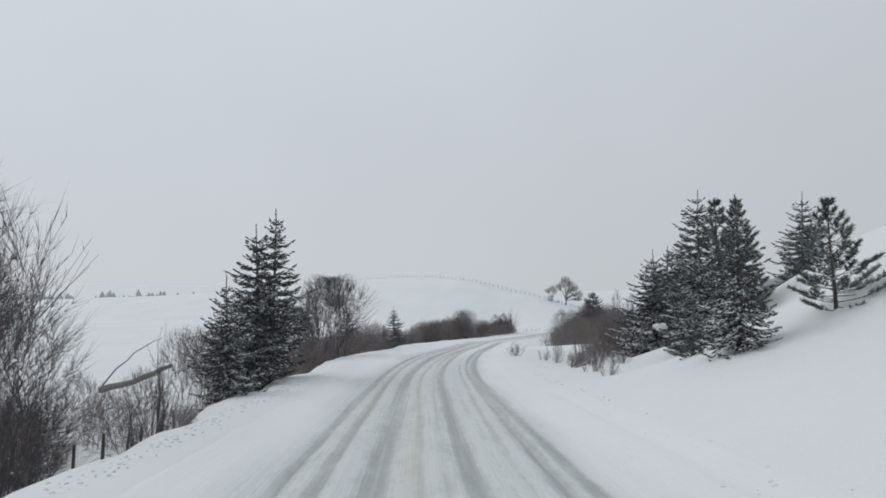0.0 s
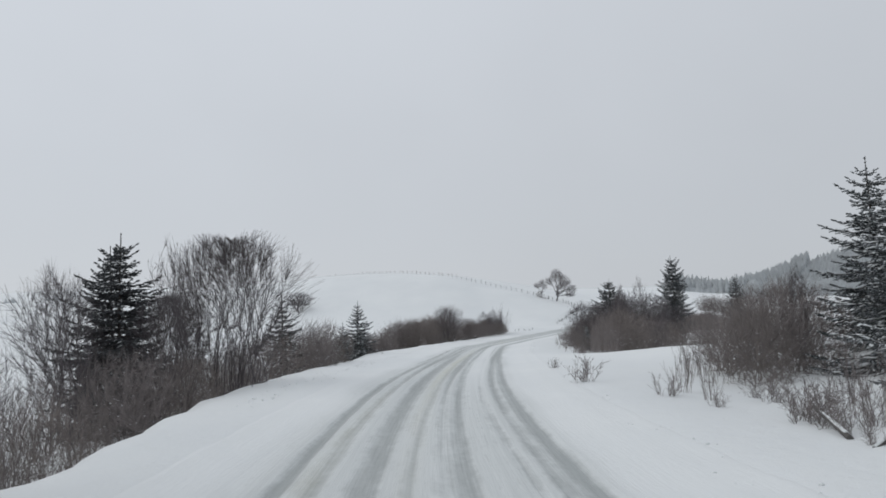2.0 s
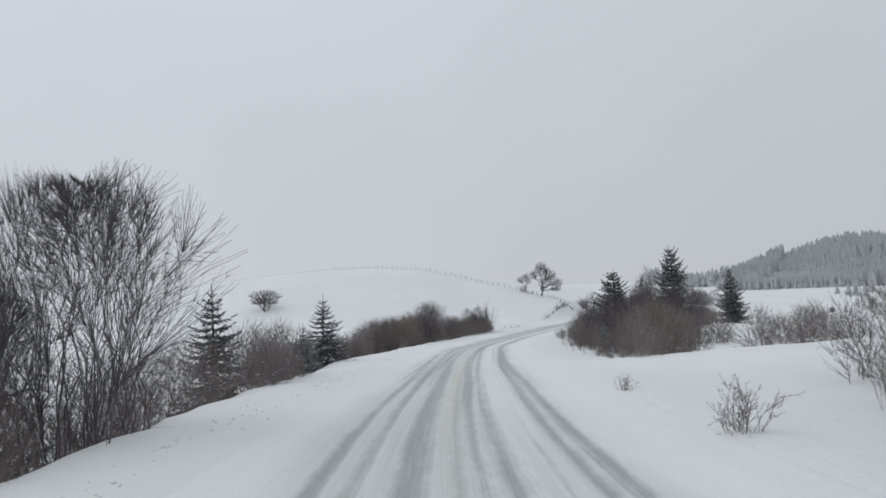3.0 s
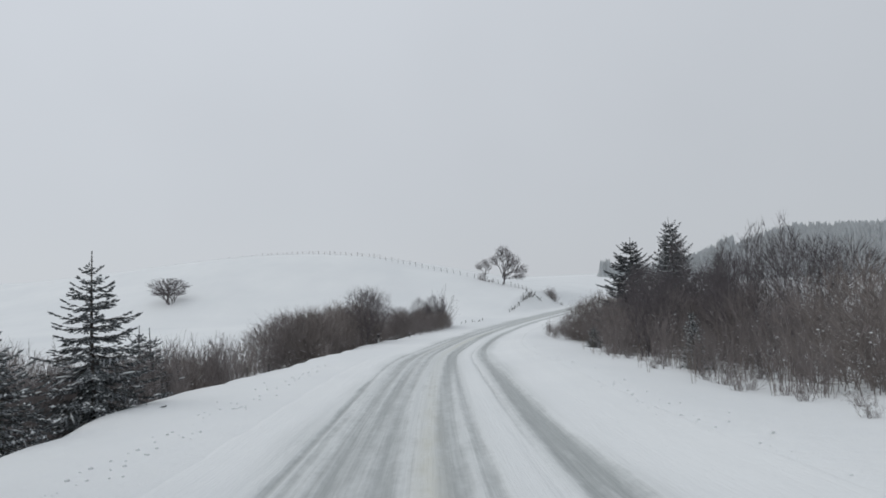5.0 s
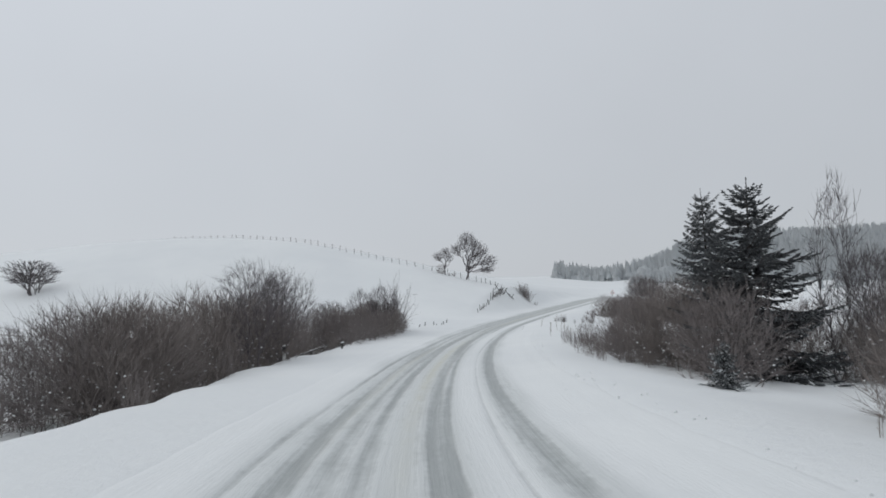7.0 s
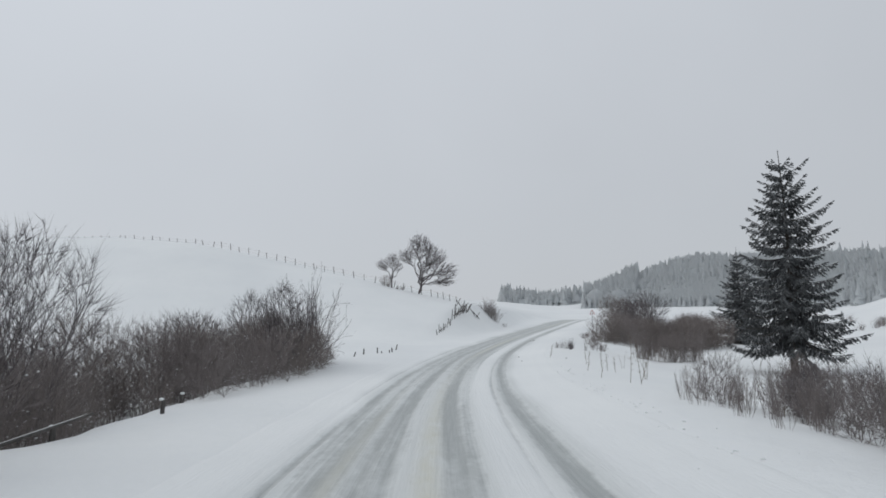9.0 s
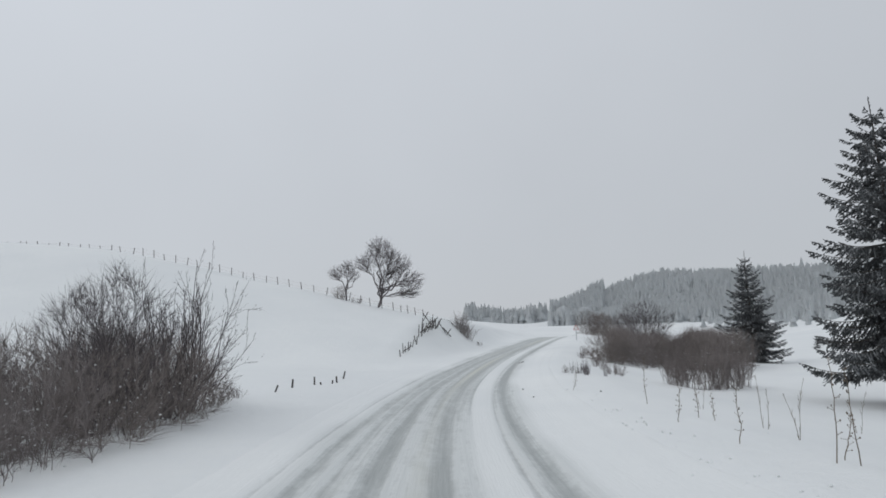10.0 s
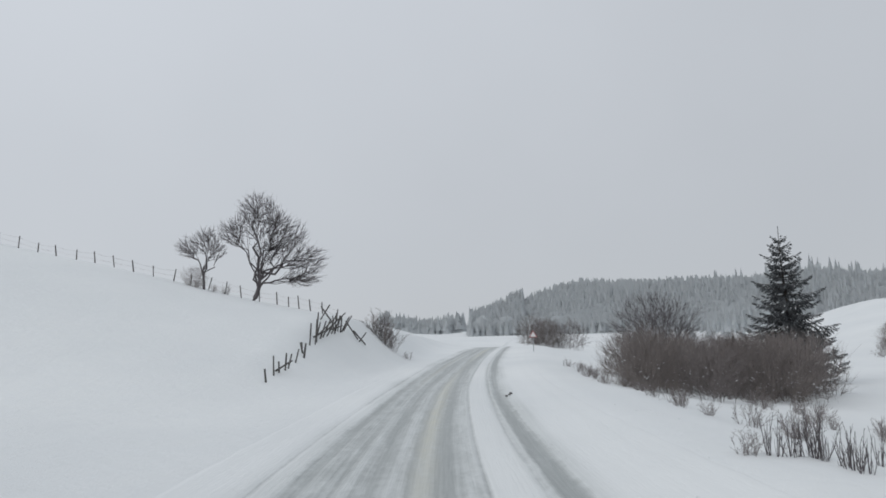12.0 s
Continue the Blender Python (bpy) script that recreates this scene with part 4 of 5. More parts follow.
row_of(hedge_kinds, 117, 57, 63.5, 0.8, -10.5, -7.4, 0.55, 0.7)
row_of(twiggy, 116, 58, 63.5, 0.8, -8.6, -6.4, 0.7, 1.2)
for k in range(14):
    u = k / 13
    plant(wand_kinds, rng_b, -4.1 - 2.8 * u + rng_b.normal(0, 0.3), 55.0 + 6.4 * u + rng_b.normal(0, 0.5), rng_b.uniform(0.75, 0.98))
for x, y, s in ((-5.0, 55.6, 0.7), (-5.9, 57.6, 0.78), (-6.6, 60.0, 0.8), (-5.6, 54.2, 0.6)):
    plant(hedge_kinds, rng_b, x, y, s)
for y0, y1, s0, s1 in ((74, 79, 0.9, 1.1), (79, 83, 0.98, 1.15), (83, 88, 0.6, 0.8), (88, 94, 0.62, 0.85), (92, 97.6, 0.6, 0.8)):
    row_of(hedge_kinds, 107 + y0, y0, y1, 1.0, -9.4, -7.7, s0, s1)
row_of(hedge_kinds, 108, 78, 90, 2.4, -12.5, -9.8, 0.9, 1.1)
row_of(wand_kinds, 115, 72, 95, 1.3, -7.0, -6.4, 0.4, 0.65)
plant(dome_kinds, rng_b, 8.4, 97.4, 0.62)
for x, y, s in ((-1.5, 76.0, 0.78), (-0.6, 76.4, 0.92), (-1.0, 77.5, 0.98), (0.1, 77.3, 1.0), (-2.0, 77.3, 0.8), (0.5, 76.2, 0.84), (0.9, 77.4, 0.95), (-0.2, 78.6, 1.05)):
    plant(hedge_kinds, rng_b, x, y, s)
for x, y, s in ((-2.5, 75.4, 1.0), (-2.8, 76.3, 0.9), (-1.6, 75.2, 0.8), (-5.0, 79.2, 1.0), (-5.7, 79.8, 0.9), (-4.3, 78.6, 0.8)):
    plant(twiggy, rng_b, x, y, s)
plant(tall_kinds, rng_b, 3.9, 81.2, 0.84)
plant(tall_kinds, rng_b, 4.7, 83.4, 0.7)
for x, y, s in ((12.9, 99.8, 0.42), (12.6, 98.2, 0.48), (11.9, 96.8, 0.6), (11.2, 95.4, 0.55), (10.5, 94.2, 0.55), (10.9, 97.2, 0.75), (9.6, 92.9, 0.5), (11.8, 99.4, 0.7), (8.8, 91.4, 0.5), (9.8, 95.4, 0.7), (7.2, 93.6, 0.85), (6.4, 95.5, 0.85), (5.4, 92.6, 0.8)):
    plant(hedge_kinds, rng_b, x, y, s)
for x, y, s in ((5.3, 89.2, 1.0), (4.6, 87.6, 0.92), (11.2, 96.2, 0.66), (10.4, 98.6, 0.66)):
    plant(tall_kinds, rng_b, x, y, s)
for x, y, s in ((13.6, 100.9, 0.7), (13.9, 101.4, 0.5), (13.3, 100.4, 0.9)):
    plant(twiggy, rng_b, x, y, s)
ARCH_PLAN = [(8, 10, 0.5, 0.03, 0.46), (4, 6, 0.5, 0.05, 0.42), (2, 0, 0.5, 0.05, 0.4)]
willow = shrub("grey_willow", 56, 4.15, 3.9, 20, ARCH_PLAN, DARK_TWIG, "tall grey willow with bare crooked arching stems", "roadside willows", r=0.022, foot=0.16, fan=2.2, thin=0.005)
put(willow, 12.5, 99.1, 0.4, 1.0, 0.05)
for x, y, turn, s in ((12.0, 98.0, 2.0, 0.86), (10.8, 97.2, 5.2, 0.76)):
    put_copy(willow, x, y, turn, s)
# open willows beside the fallen trunk
put_copy(willow, -7.7, 19.7, 1.2, 0.5, 0.05, 1.55)
put_copy(willow, -7.0, 17.0, 3.3, 0.4)
# inner side of the bend
for kinds, x, y, s in ((twiggy, 3.1, 33.3, 0.95), (twiggy, 3.8, 30.4, 0.7), (twiggy, 3.7, 22.9, 0.9), (twiggy, 3.7, 21.2, 0.7), (twiggy, 5.2, 29.2, 0.9), (hedge_kinds, 6.6, 32.2, 0.62), (hedge_kinds, 7.4, 32.6, 0.72), (hedge_kinds, 8.0, 33.6, 0.72), (wand_kinds, 4.4, 31.0, 0.5), (wand_kinds, 6.2, 34.5, 0.5), (wand_kinds, 6.6, 34.7, 0.52), (slim_kinds, 8.4, 33.2, 0.54), (slim_kinds, 8.9, 34.0, 0.5), (twiggy, 3.6, 38.0, 0.5)):
    plant(kinds, rng_b, x, y, s)
for x, y, s in ((7.4, 34.2, 0.6), (8.3, 35.2, 0.75), (8.7, 37.3, 0.66), (10.8, 37.6, 0.8), (12.2, 39.0, 0.85), (8.8, 33.4, 0.7)):
    plant(hedge_kinds, rng_b, x, y, s)
row_of(twiggy, 121, 24, 32, 1.8, 4.9, 6.5, 0.5, 0.9)
row_of(hedge_kinds, 124, 49.5, 66, 1.2, 7.2, 10.0, 0.66, 0.86)
row_of(wand_kinds, 132, 48, 66.5, 0.7, 5.7, 7.4, 0.4, 0.85)
row_of(twiggy, 142, 50, 66, 1.0, 5.2, 6.0, 0.35, 0.6)
row_of(weed_kinds, 134, 53, 66, 1.1, 4.6, 5.6, 0.4, 0.9)
for x, y, s in ((17.2, 78.9, 0.7), (17.9, 75.6, 0.8), (16.9, 77.2, 0.85), (16.9, 75.9, 0.95), (16.9, 78.4, 0.8), (17.6, 77.2, 1.0)):
    plant(hedge_kinds, rng_b, x, y, s)
row_of(tall_kinds, 125, 58.5, 68, 1.8, 8.5, 11.0, 0.68, 0.84)
for x, y, s in ((15.6, 51.6, 0.7), (17.0, 52.4, 0.62), (18.3, 52.0, 0.75), (19.6, 52.9, 0.66), (21.2, 53.2, 0.6)):
    plant(hedge_kinds, rng_b, x, y, s)
row_of(hedge_kinds, 126, 75.5, 82, 1.2, 7.5, 12.0, 0.7, 0.9)
row_of(hedge_kinds, 159, 76, 80, 0.7, 10.5, 15.0, 0.5, 0.65)
row_of(hedge_kinds, 127, 74, 86, 2.0, 13, 18, 0.7, 0.9)
row_of(wand_kinds, 133, 78, 87.5, 0.35, 4.3, 6.2, 0.28, 0.45)
plant(slim_kinds, rng_b, 20.75, 73.7, 1.28)
for x, y, s in ((21.7, 72.9, 0.85), (23.4, 74.8, 0.9), (25.0, 74.6, 0.8)):
    plant(tall_kinds, rng_b, x, y, s)
row_of(hedge_kinds, 158, 79, 88, 0.75, 5.4, 9.5, 0.32, 0.46)
row_of(dome_kinds, 161, 80, 88.5, 0.8, 5.3, 10.0, 0.2, 0.28)
row_of(wand_kinds, 128, 78, 89, 0.45, 6.6, 11.0, 0.35, 0.55)
row_of(weed_kinds, 129, 86, 98, 1.7, 4.8, 8.5, 0.8, 1.3)
ROD_PLAN = [(6, 5, 0.22, 0.05, 0.4), (2, 2, 0.3, 0.05, 0.4), (1, 0, 0.4, 0.04, 0.4)]
rods = shrub("rod_clump", 57, 0.72, 0.42, 11, ROD_PLAN, DARK_TWIG, "thin dark upright rods growing out of the snow", "dark rods", r=0.0065, foot=0.8, thin=0.0026)
put(rods, 26.66, 103.75, 0.2, 1.0)
for x, y, turn, s in ((26.8, 103.62, 1.7, 0.9), (26.94, 103.5, 3.0, 1.05), (26.98, 103.4, 4.4, 1.1), (26.86, 103.28, 5.1, 0.62), (26.66, 102.98, 2.2, 0.8), (26.6, 102.84, 0.9, 0.9), (26.45, 102.68, 3.7, 0.7), (27.6, 103.0, 5.8, 0.8)):
    put_copy(rods, x, y, turn, s, 0.03)
plant(twiggy, rng_b, 26.45, 103.95, 0.5)
for x, y, s in ((33.7, 73.6, 0.9), (35.2, 74.2, 0.8), (31.5, 75.0, 0.7)):
    plant(hedge_kinds, rng_b, x, y, s)
row_of(twiggy, 131, 108, 128, 1.4, 4.6, 6.0, 0.5, 0.8)
for k in range(18):
    u = k / 17
    x, y = (31.5 + 2.5 * u, 104.1 - 3.75 * u) if u < 0.4 else (32.5 + 5.5 * (u - 0.4), 102.6 + 1.5 * (u - 0.4))
    plant(wand_kinds, rng_b, x + rng_b.normal(0, 0.15), y + rng_b.normal(0, 0.2), rng_b.uniform(0.66, 0.9))
for x, y, s in ((31.9, 103.6, 1.9), (33.0, 102.7, 2.0), (34.6, 103.1, 2.0)):
    plant(twiggy, rng_b, x, y, s)
for x, y, s in ((10.9, 62.2, 0.55), (11.7, 63.2, 0.62), (12.6, 64.2, 0.66), (13.5, 65.6, 0.66), (12.3, 61.9, 0.66), (14.5, 66.3, 0.62), (10.2, 60.9, 0.5)):
    plant(hedge_kinds if y > 63 else wand_kinds, rng_b, x, y, s)
for x, y, s in ((13.0, 63.2, 0.72), (14.2, 65.0, 0.74), (11.8, 61.6, 0.68), (15.2, 67.0, 0.7)):
    plant(tall_kinds, rng_b, x, y, s)
def weed_stalk(seed, x, y, height, lean):
    """One knobbly dry stalk with short side twigs and clotted seed heads."""
    rng = np.random.default_rng(seed)
    root = tagged(new("weed_stalk"), "tall dry brown weed stalk with seed heads in snow", "plant", "tall weeds")
    root.location = (x, y, land_z(x, y))
    pts, p = [np.array([0, 0, -0.1])], np.array([0.0, 0.0, -0.1])
    for k in range(9):
        p = p + np.array([lean * height / 9 + rng.normal(0, 0.011), rng.normal(0, 0.011), (height + 0.1) / 9])
        pts.append(p)
    pts = np.array(pts)
    mesh_object("stalk", *chain(pts, np.linspace(0.008, 0.004, 10), 5), STRAW, root)
    twigs, heads = [], []
    for k in range(3, 10):
        for _ in range(2 if k < 8 else 3):
            a, far = rng.random() * 6.283, rng.uniform(0.02, 0.08) * (1.3 - 0.08 * k)
            tip = pts[k] + np.array([far * math.cos(a), far * math.sin(a), rng.uniform(0.01, 0.07)])
            twigs.append((*pts[k], *tip, 0.0035, 0.002))
            heads.append(tip)
    mesh_object("side_twigs", *tubes(np.array(twigs), 3), STRAW, root)
    axes = np.array([np.diag([0.008, 0.008, 0.012]) * rng.uniform(0.6, 1.3) for _ in heads])
    mesh_object("seed_heads", *blobs(np.array(heads), axes, rng), STRAW, root, "dark clotted seed heads")


for n, (x, y, h, lean) in enumerate(((18.97, 88.34, 1.15, 0.06), (19.22, 88.2, 1.1, -0.14), (19.5, 88.6, 0.5, 0.3), (19.11, 89.8, 0.72, 0.06), (21.9, 94.6, 0.95, 0.02), (20.1, 91.9, 0.55, 0.1), (21.45, 92.7, 0.5, 0.0), (21.5, 92.4, 0.45, -0.05), (22.4, 98.0, 0.5, 0.2))):
    weed_stalk(720 + n, x, y, h, lean)
# the thicket below the road on the inner side
for k in range(46):
    u, w = rng_b.random(), rng_b.random()
    x, y = 35.4 + 11.4 * u + 7.8 * w, 112.5 + 0.1 * u + 9.4 * w
    plant(hedge_kinds, rng_b, x, y, rng_b.uniform(0.64, 0.78) * (1.2 if u > 0.62 else 1))
row_of(twiggy, 135, 110, 122, 0.9, 8.6, 10.2, 0.5, 0.8)
for x, y, s in ((46.1, 121.0, 1.08), (44.2, 119.3, 0.85)):
    plant(dome_kinds, rng_b, x, y, s)
for k in range(6):
    plant(hedge_kinds, rng_b, 72.5 + rng_b.normal(0, 1.5), 157 + rng_b.normal(0, 1.5), rng_b.uniform(1.0, 1.3))
for x, y, turn, s in ((36.4, 132.4, 0.5, 2.4), (36.1, 132.6, 2.1, 2.2), (36.9, 132.3, 4.0, 1.6), (36.3, 132.2, 5.0, 1.9)):
    put_copy(twiggy[0], x, y, turn, s)
put_copy(twiggy[1], 37.7, 131.9, 1.0, 0.7)
plant(hedge_kinds, rng_b, 26.6, 136.2, 0.4)

# twiggy foot of the slope and the taller alders of the inner side
rng_e = np.random.default_rng(177)
for x, y, s in ((4.7, 27.6, 0.75), (4.35, 26.8, 0.85), (4.1, 26.3, 0.7), (3.95, 25.7, 0.6), (4.5, 26.0, 0.9), (3.75, 25.1, 0.35), (4.0, 28.9, 0.45)):
    plant(twiggy, rng_e, x, y, s)
for x, y, s in ((4.3, 29.7, 0.42), (5.0, 27.0, 0.6), (4.8, 26.2, 0.55)):
    plant(wand_kinds, rng_e, x, y, s)
for x, y, s in ((13.9, 60.2, 0.82), (13.3, 58.2, 0.85), (12.9, 57.2, 0.84), (12.5, 55.9, 0.84)):
    plant(slim_kinds, rng_e, x, y, s)
for x, y, s in ((13.3, 56.6, 0.8),):
    plant(tall_kinds, rng_e, x, y, s)
for x, y, s in ((11.3, 57.4, 0.6), (10.9, 56.5, 0.55), (10.6, 55.6, 0.6), (11.0, 55.2, 0.7)):
    plant(twiggy, rng_e, x, y, s)
for x, y, s in ((10.1, 56.3, 0.5), (10.35, 56.6, 0.55), (10.0, 57.0, 0.45), (10.6, 56.5, 0.5)):
    plant(wand_kinds, rng_e, x, y, s)
spruce_to("spruce_tree", 38, 10.75, 57.4, -1.9, 0.32, "small snow-dusted spruce among bare willow bushes", snow=0.7)

# the two pear trees on the hill and the round thorn bush
pear = crowned("pear_tree", 201, 6.1, 5.0, 11, (200, 1700, 10000), DARK_TWIG, "old leafless pear tree leaning over the fence line", "hill trees", category="tree", r=0.155, thin=0.0055, lean=0.75, trunk=0.19, split=True, whip=0.11, rise=0.05,
               lobes=((0.3, 4.75, 1.25, 1.2), (-1.0, 3.75, 0.9, 0.7), (1.9, 3.45, 1.2, 1.0), (3.0, 2.15, 1.1, 0.85), (2.7, 1.15, 1.1, 0.5), (0.9, 2.7, 0.9, 0.8), (1.3, 4.3, 0.9, 0.7)))
put(pear, 29.1, 134.0, -0.5, 1.0, 0.1)
pear_small = crowned("pear_tree", 202, 3.7, 3.1, 6, (70, 420, 2200), DARK_TWIG, "small leafless pear tree with a spreading crown", "hill trees", category="tree", r=0.09, thin=0.0055, lean=0.15, trunk=0.34, split=True, whip=0.12, rise=0.05,
                     lobes=((-0.75, 2.45, 0.85, 0.6), (0.2, 2.95, 0.8, 0.65), (0.75, 2.3, 0.6, 0.5)))
put(pear_small, 26.9, 135.6, -0.5, 1.0, 0.2)
for x, y, size in ((26.6, 135.4, 0.75), (27.4, 135.1, 0.7), (28.3, 136.0, 0.8)):
    plant(twiggy, rng_b, x, y, size)
thorn = crowned("thorn_bush", 203, 3.5, 5.8, 9, (90, 500, 2600), DARK_TWIG, "rounded leafless thorn bush alone on the snowy hillside", "hill trees", r=0.09, foot=0.3, low=0.32, belly=0.5, base=0.75, thin=0.013, split=True, whip=0.05, rise=-0.1, up=1.3, lump=0.45)
put(thorn, -17.2, 130.2, 0.0, 0.8, 0.0, 1.2)


# ---------------------------------------------------------------- fences
def stake(bm, base, top, r0, r1, rng, sides=7):
    """A rough round stake between two points."""
    base, top = Vector(base), Vector(top)
    d = (top - base).normalized()
    a = d.orthogonal().normalized()
    b = d.cross(a)
    rings = []
    for t in (0, 0.35, 0.7, 1):
        c = base.lerp(top, t)
        r = r0 + (r1 - r0) * t
        rings.append([bm.verts.new(c + (a * math.cos(6.2832 * k / sides) + b * math.sin(6.2832 * k / sides)) * r * rng.uniform(0.85, 1.15)) for k in range(sides)])
    for lo, hi in zip(rings[:-1], rings[1:]):
        for k in range(sides):
            bm.faces.new((lo[k], lo[(k + 1) % sides], hi[(k + 1) % sides], hi[k]))
    bm.faces.new(rings[-1])
    bm.faces.new(rings[0][::-1])


def part(name, bm, material, parent, label=""):
    data = bpy.data.meshes.new(name)
    bm.to_mesh(data)
    bm.free()
    data.materials.append(material)
    ob = new(name, data)
    ob.parent = parent
    if label:
        tagged(ob, label)
    return ob


def post_fence(seed, points, height, r, label, wires=(0.45, 0.85), tilt=0.06):
    """A wire fence: a post at each point, wires from post to post."""
    rng = random.Random(seed)
    root = tagged(new("wire_fence"), label, "fence", "pasture fences")
    heads = []
    for k, (x, y) in enumerate(points):
        z = land_z(x, y)
        h = height[k] if isinstance(height, tuple) else height * rng.uniform(0.8, 1.12)
        lean = Vector((rng.gauss(0, tilt), rng.gauss(0, tilt), 1)).normalized()
        bm = bmesh.new()
        foot = Vector((x, y, z - 0.3))
        stake(bm, foot, foot + lean * (h + 0.3), r * rng.uniform(0.8, 1.2), r * 0.85, rng)
        part("post", bm, WOOD, root)
        heads.append((foot + lean * 0.3, lean * h))
    for w in wires:
        bm = bmesh.new()
        for (a, la), (b, lb) in zip(heads[:-1], heads[1:]):
            p, q = a + la * w, b + lb * w
            mid = (p + q) / 2 - Vector((0, 0, 0.03))
            stake(bm, p, mid, 0.004, 0.004, rng, 3)
            stake(bm, mid, q, 0.004, 0.004, rng, 3)
        part("wire", bm, WIRE, root)
    return root


def along(points, step):
    """Places at even steps along a bent line."""
    out, left = [], 0.0
    for (x0, y0), (x1, y1) in zip(points[:-1], points[1:]):
        ln = math.hypot(x1 - x0, y1 - y0)
        s = left
        while s < ln:
            out.append((x0 + (x1 - x0) * s / ln, y0 + (y1 - y0) * s / ln))
            s += step
        left = s - ln
    return out


post_fence(1, along([(31.5, 128.0), (30.4, 133.0), (26.0, 137.2), (18.5, 141.2), (0, 153.2), (-14, 162), (-30, 171)], 1.05), 0.66, 0.033, "weathered post and wire fence along the hill crest", tilt=0.09)
post_fence(2, [(15.1, 103.0), (15.9, 104.0), (16.9, 105.05), (17.25, 105.2), (17.6, 105.55), (17.95, 105.95), (18.5, 107.4)], (0.24, 0.27, 0.27, 0.11, 0.13, 0.24, 0.30), 0.034, "short dark fence posts half buried beside the road", wires=(), tilt=0.16)
post_fence(3, [(-3.4, 71.8), (-2.96, 72.4), (-2.6, 73.0), (-2.2, 73.8), (-1.25, 74.7)], (0.5, 0.58, 0.4, 0.5, 0.5), 0.062, "old wooden fence posts in the snowy ditch", wires=(0.6,), tilt=0.05)
post_fence(5, [(-2.6, 77.0), (-4.3, 78.9), (-6.4, 81.2), (-8.6, 83.6)], 0.6, 0.05, "old wooden fence posts crossing the snowy field", wires=(0.6,), tilt=0.05)
post_fence(4, [(-7.75, 14.6), (-7.8, 16.2), (-7.85, 17.4), (-7.9, 18.5), (-7.8, 19.1), (-7.8, 19.8), (-7.9, 21.4)], 0.8, 0.036, "old wooden fence posts below the road bank", wires=(0.5,), tilt=0.08)

# the collapsed pole fence climbing the bank
rng_f = random.Random(7)
pole_fence = tagged(new("pole_fence"), "collapsed grey pole fence leaning up the snowy bank", "fence", "pasture fences")


def fence_line(t):
    """A place on the collapsed fence, from its low end at 0 to the crest at 1."""
    a, b, k = ((25.1, 118.1), (28.95, 124.0), t / 0.7) if t < 0.7 else ((28.95, 124.0), (31.5, 127.2), (t - 0.7) / 0.3)
    return a[0] + (b[0] - a[0]) * k, a[1] + (b[1] - a[1]) * k


# how far along, length, lean to the uphill side
for t, h, tilt in ((0.0, 0.4, -0.1), (0.09, 0.62, 0.02), (0.15, 0.36, -0.15), (0.19, 0.55, 0.05), (0.22, 0.5, 0.3), (0.31, 0.5, 0.35), (0.40, 0.46, 0.1), (0.44, 0.4, -0.15), (0.50, 0.25, 0.0),
                   (0.58, 0.85, 0.02), (0.62, 0.95, 0.08), (0.66, 1.15, 0.05), (0.69, 0.75, 0.3), (0.72, 0.8, 0.45), (0.75, 0.95, 0.6), (0.78, 1.0, 0.75), (0.81, 0.9, 0.5), (0.84, 1.05, 0.8), (0.87, 0.8, 0.4), (0.89, 0.85, 0.15), (0.91, 0.7, -0.05), (0.93, 0.75, 0.25), (0.95, 0.6, 0.1), (0.97, 0.8, 0.6)):
    x, y = fence_line(t)
    bm = bmesh.new()
    foot = Vector((x + rng_f.gauss(0, 0.06), y, land_z(x, y) - 0.2))
    r = rng_f.uniform(0.026, 0.040)
    stake(bm, foot, foot + Vector((tilt, tilt * 0.4 + rng_f.gauss(0, 0.12), 1)).normalized() * (h + 0.2), r, r * 0.8, rng_f)
    part("pole", bm, WOOD, pole_fence)
for t, run, up in ((0.14, 0.7, 0.25), (0.70, 1.0, 0.35), (0.74, 1.1, 0.75), (0.83, 1.2, 0.8), (0.88, 0.8, 0.15)):
    x, y = fence_line(t)
    bm = bmesh.new()
    stake(bm, (x - 0.2, y - 0.2, land_z(x, y) + 0.08), (x - 0.2 + run, y + 0.4 * run, land_z(x, y) + 0.1 + up), 0.034, 0.026, rng_f)
    part("rail", bm, WOOD, pole_fence)
for dx, h, side in ((-1.2, 0.75, 1), (-1.0, 0.75, -1), (0.15, 0.85, 1), (0.5, 0.8, -1), (1.0, 0.6, -1), (1.1, 0.55, 1)):
    x, y = 31.6 + dx, 127.2 + dx * 0.4
    bm = bmesh.new()
    stake(bm, (x - 0.3 * side, y, land_z(x, y) - 0.1), (x + 0.3 * side, y + 0.1, land_z(x, y) + h), 0.034, 0.03, rng_f)
    part("cross_pole", bm, WOOD, pole_fence)

# fallen trunk in the ditch
rng_l = random.Random(9)
log = tagged(new("fallen_log"), "fallen grey tree trunk lying in the snowy ditch", "log")
for name, x1, y1, rise, r0, r1, sag in (("trunk", -12.9, 34.5, 0.92, 0.15, 0.09, 0.10), ("branch", -13.2, 34.0, 2.2, 0.04, 0.012, -0.35), ("branch", -13.6, 34.9, 0.5, 0.05, 0.02, 0.12)):
    k = np.linspace(0, 1, 8)
    line = np.stack([-15.5 + (x1 + 15.5) * k, 33.0 + (y1 - 33.0) * k, land_z(-15.5, 33.0) + 0.1 + rise * k - sag * np.sin(3.14 * k)], 1)
    line[1:-1] += np.array([[rng_l.gauss(0, 0.03) for _ in range(3)] for _ in range(6)])
    mesh_object(name, *chain(line, r0 + (r1 - r0) * k, 9), DEAD_WOOD, log, smooth=True)

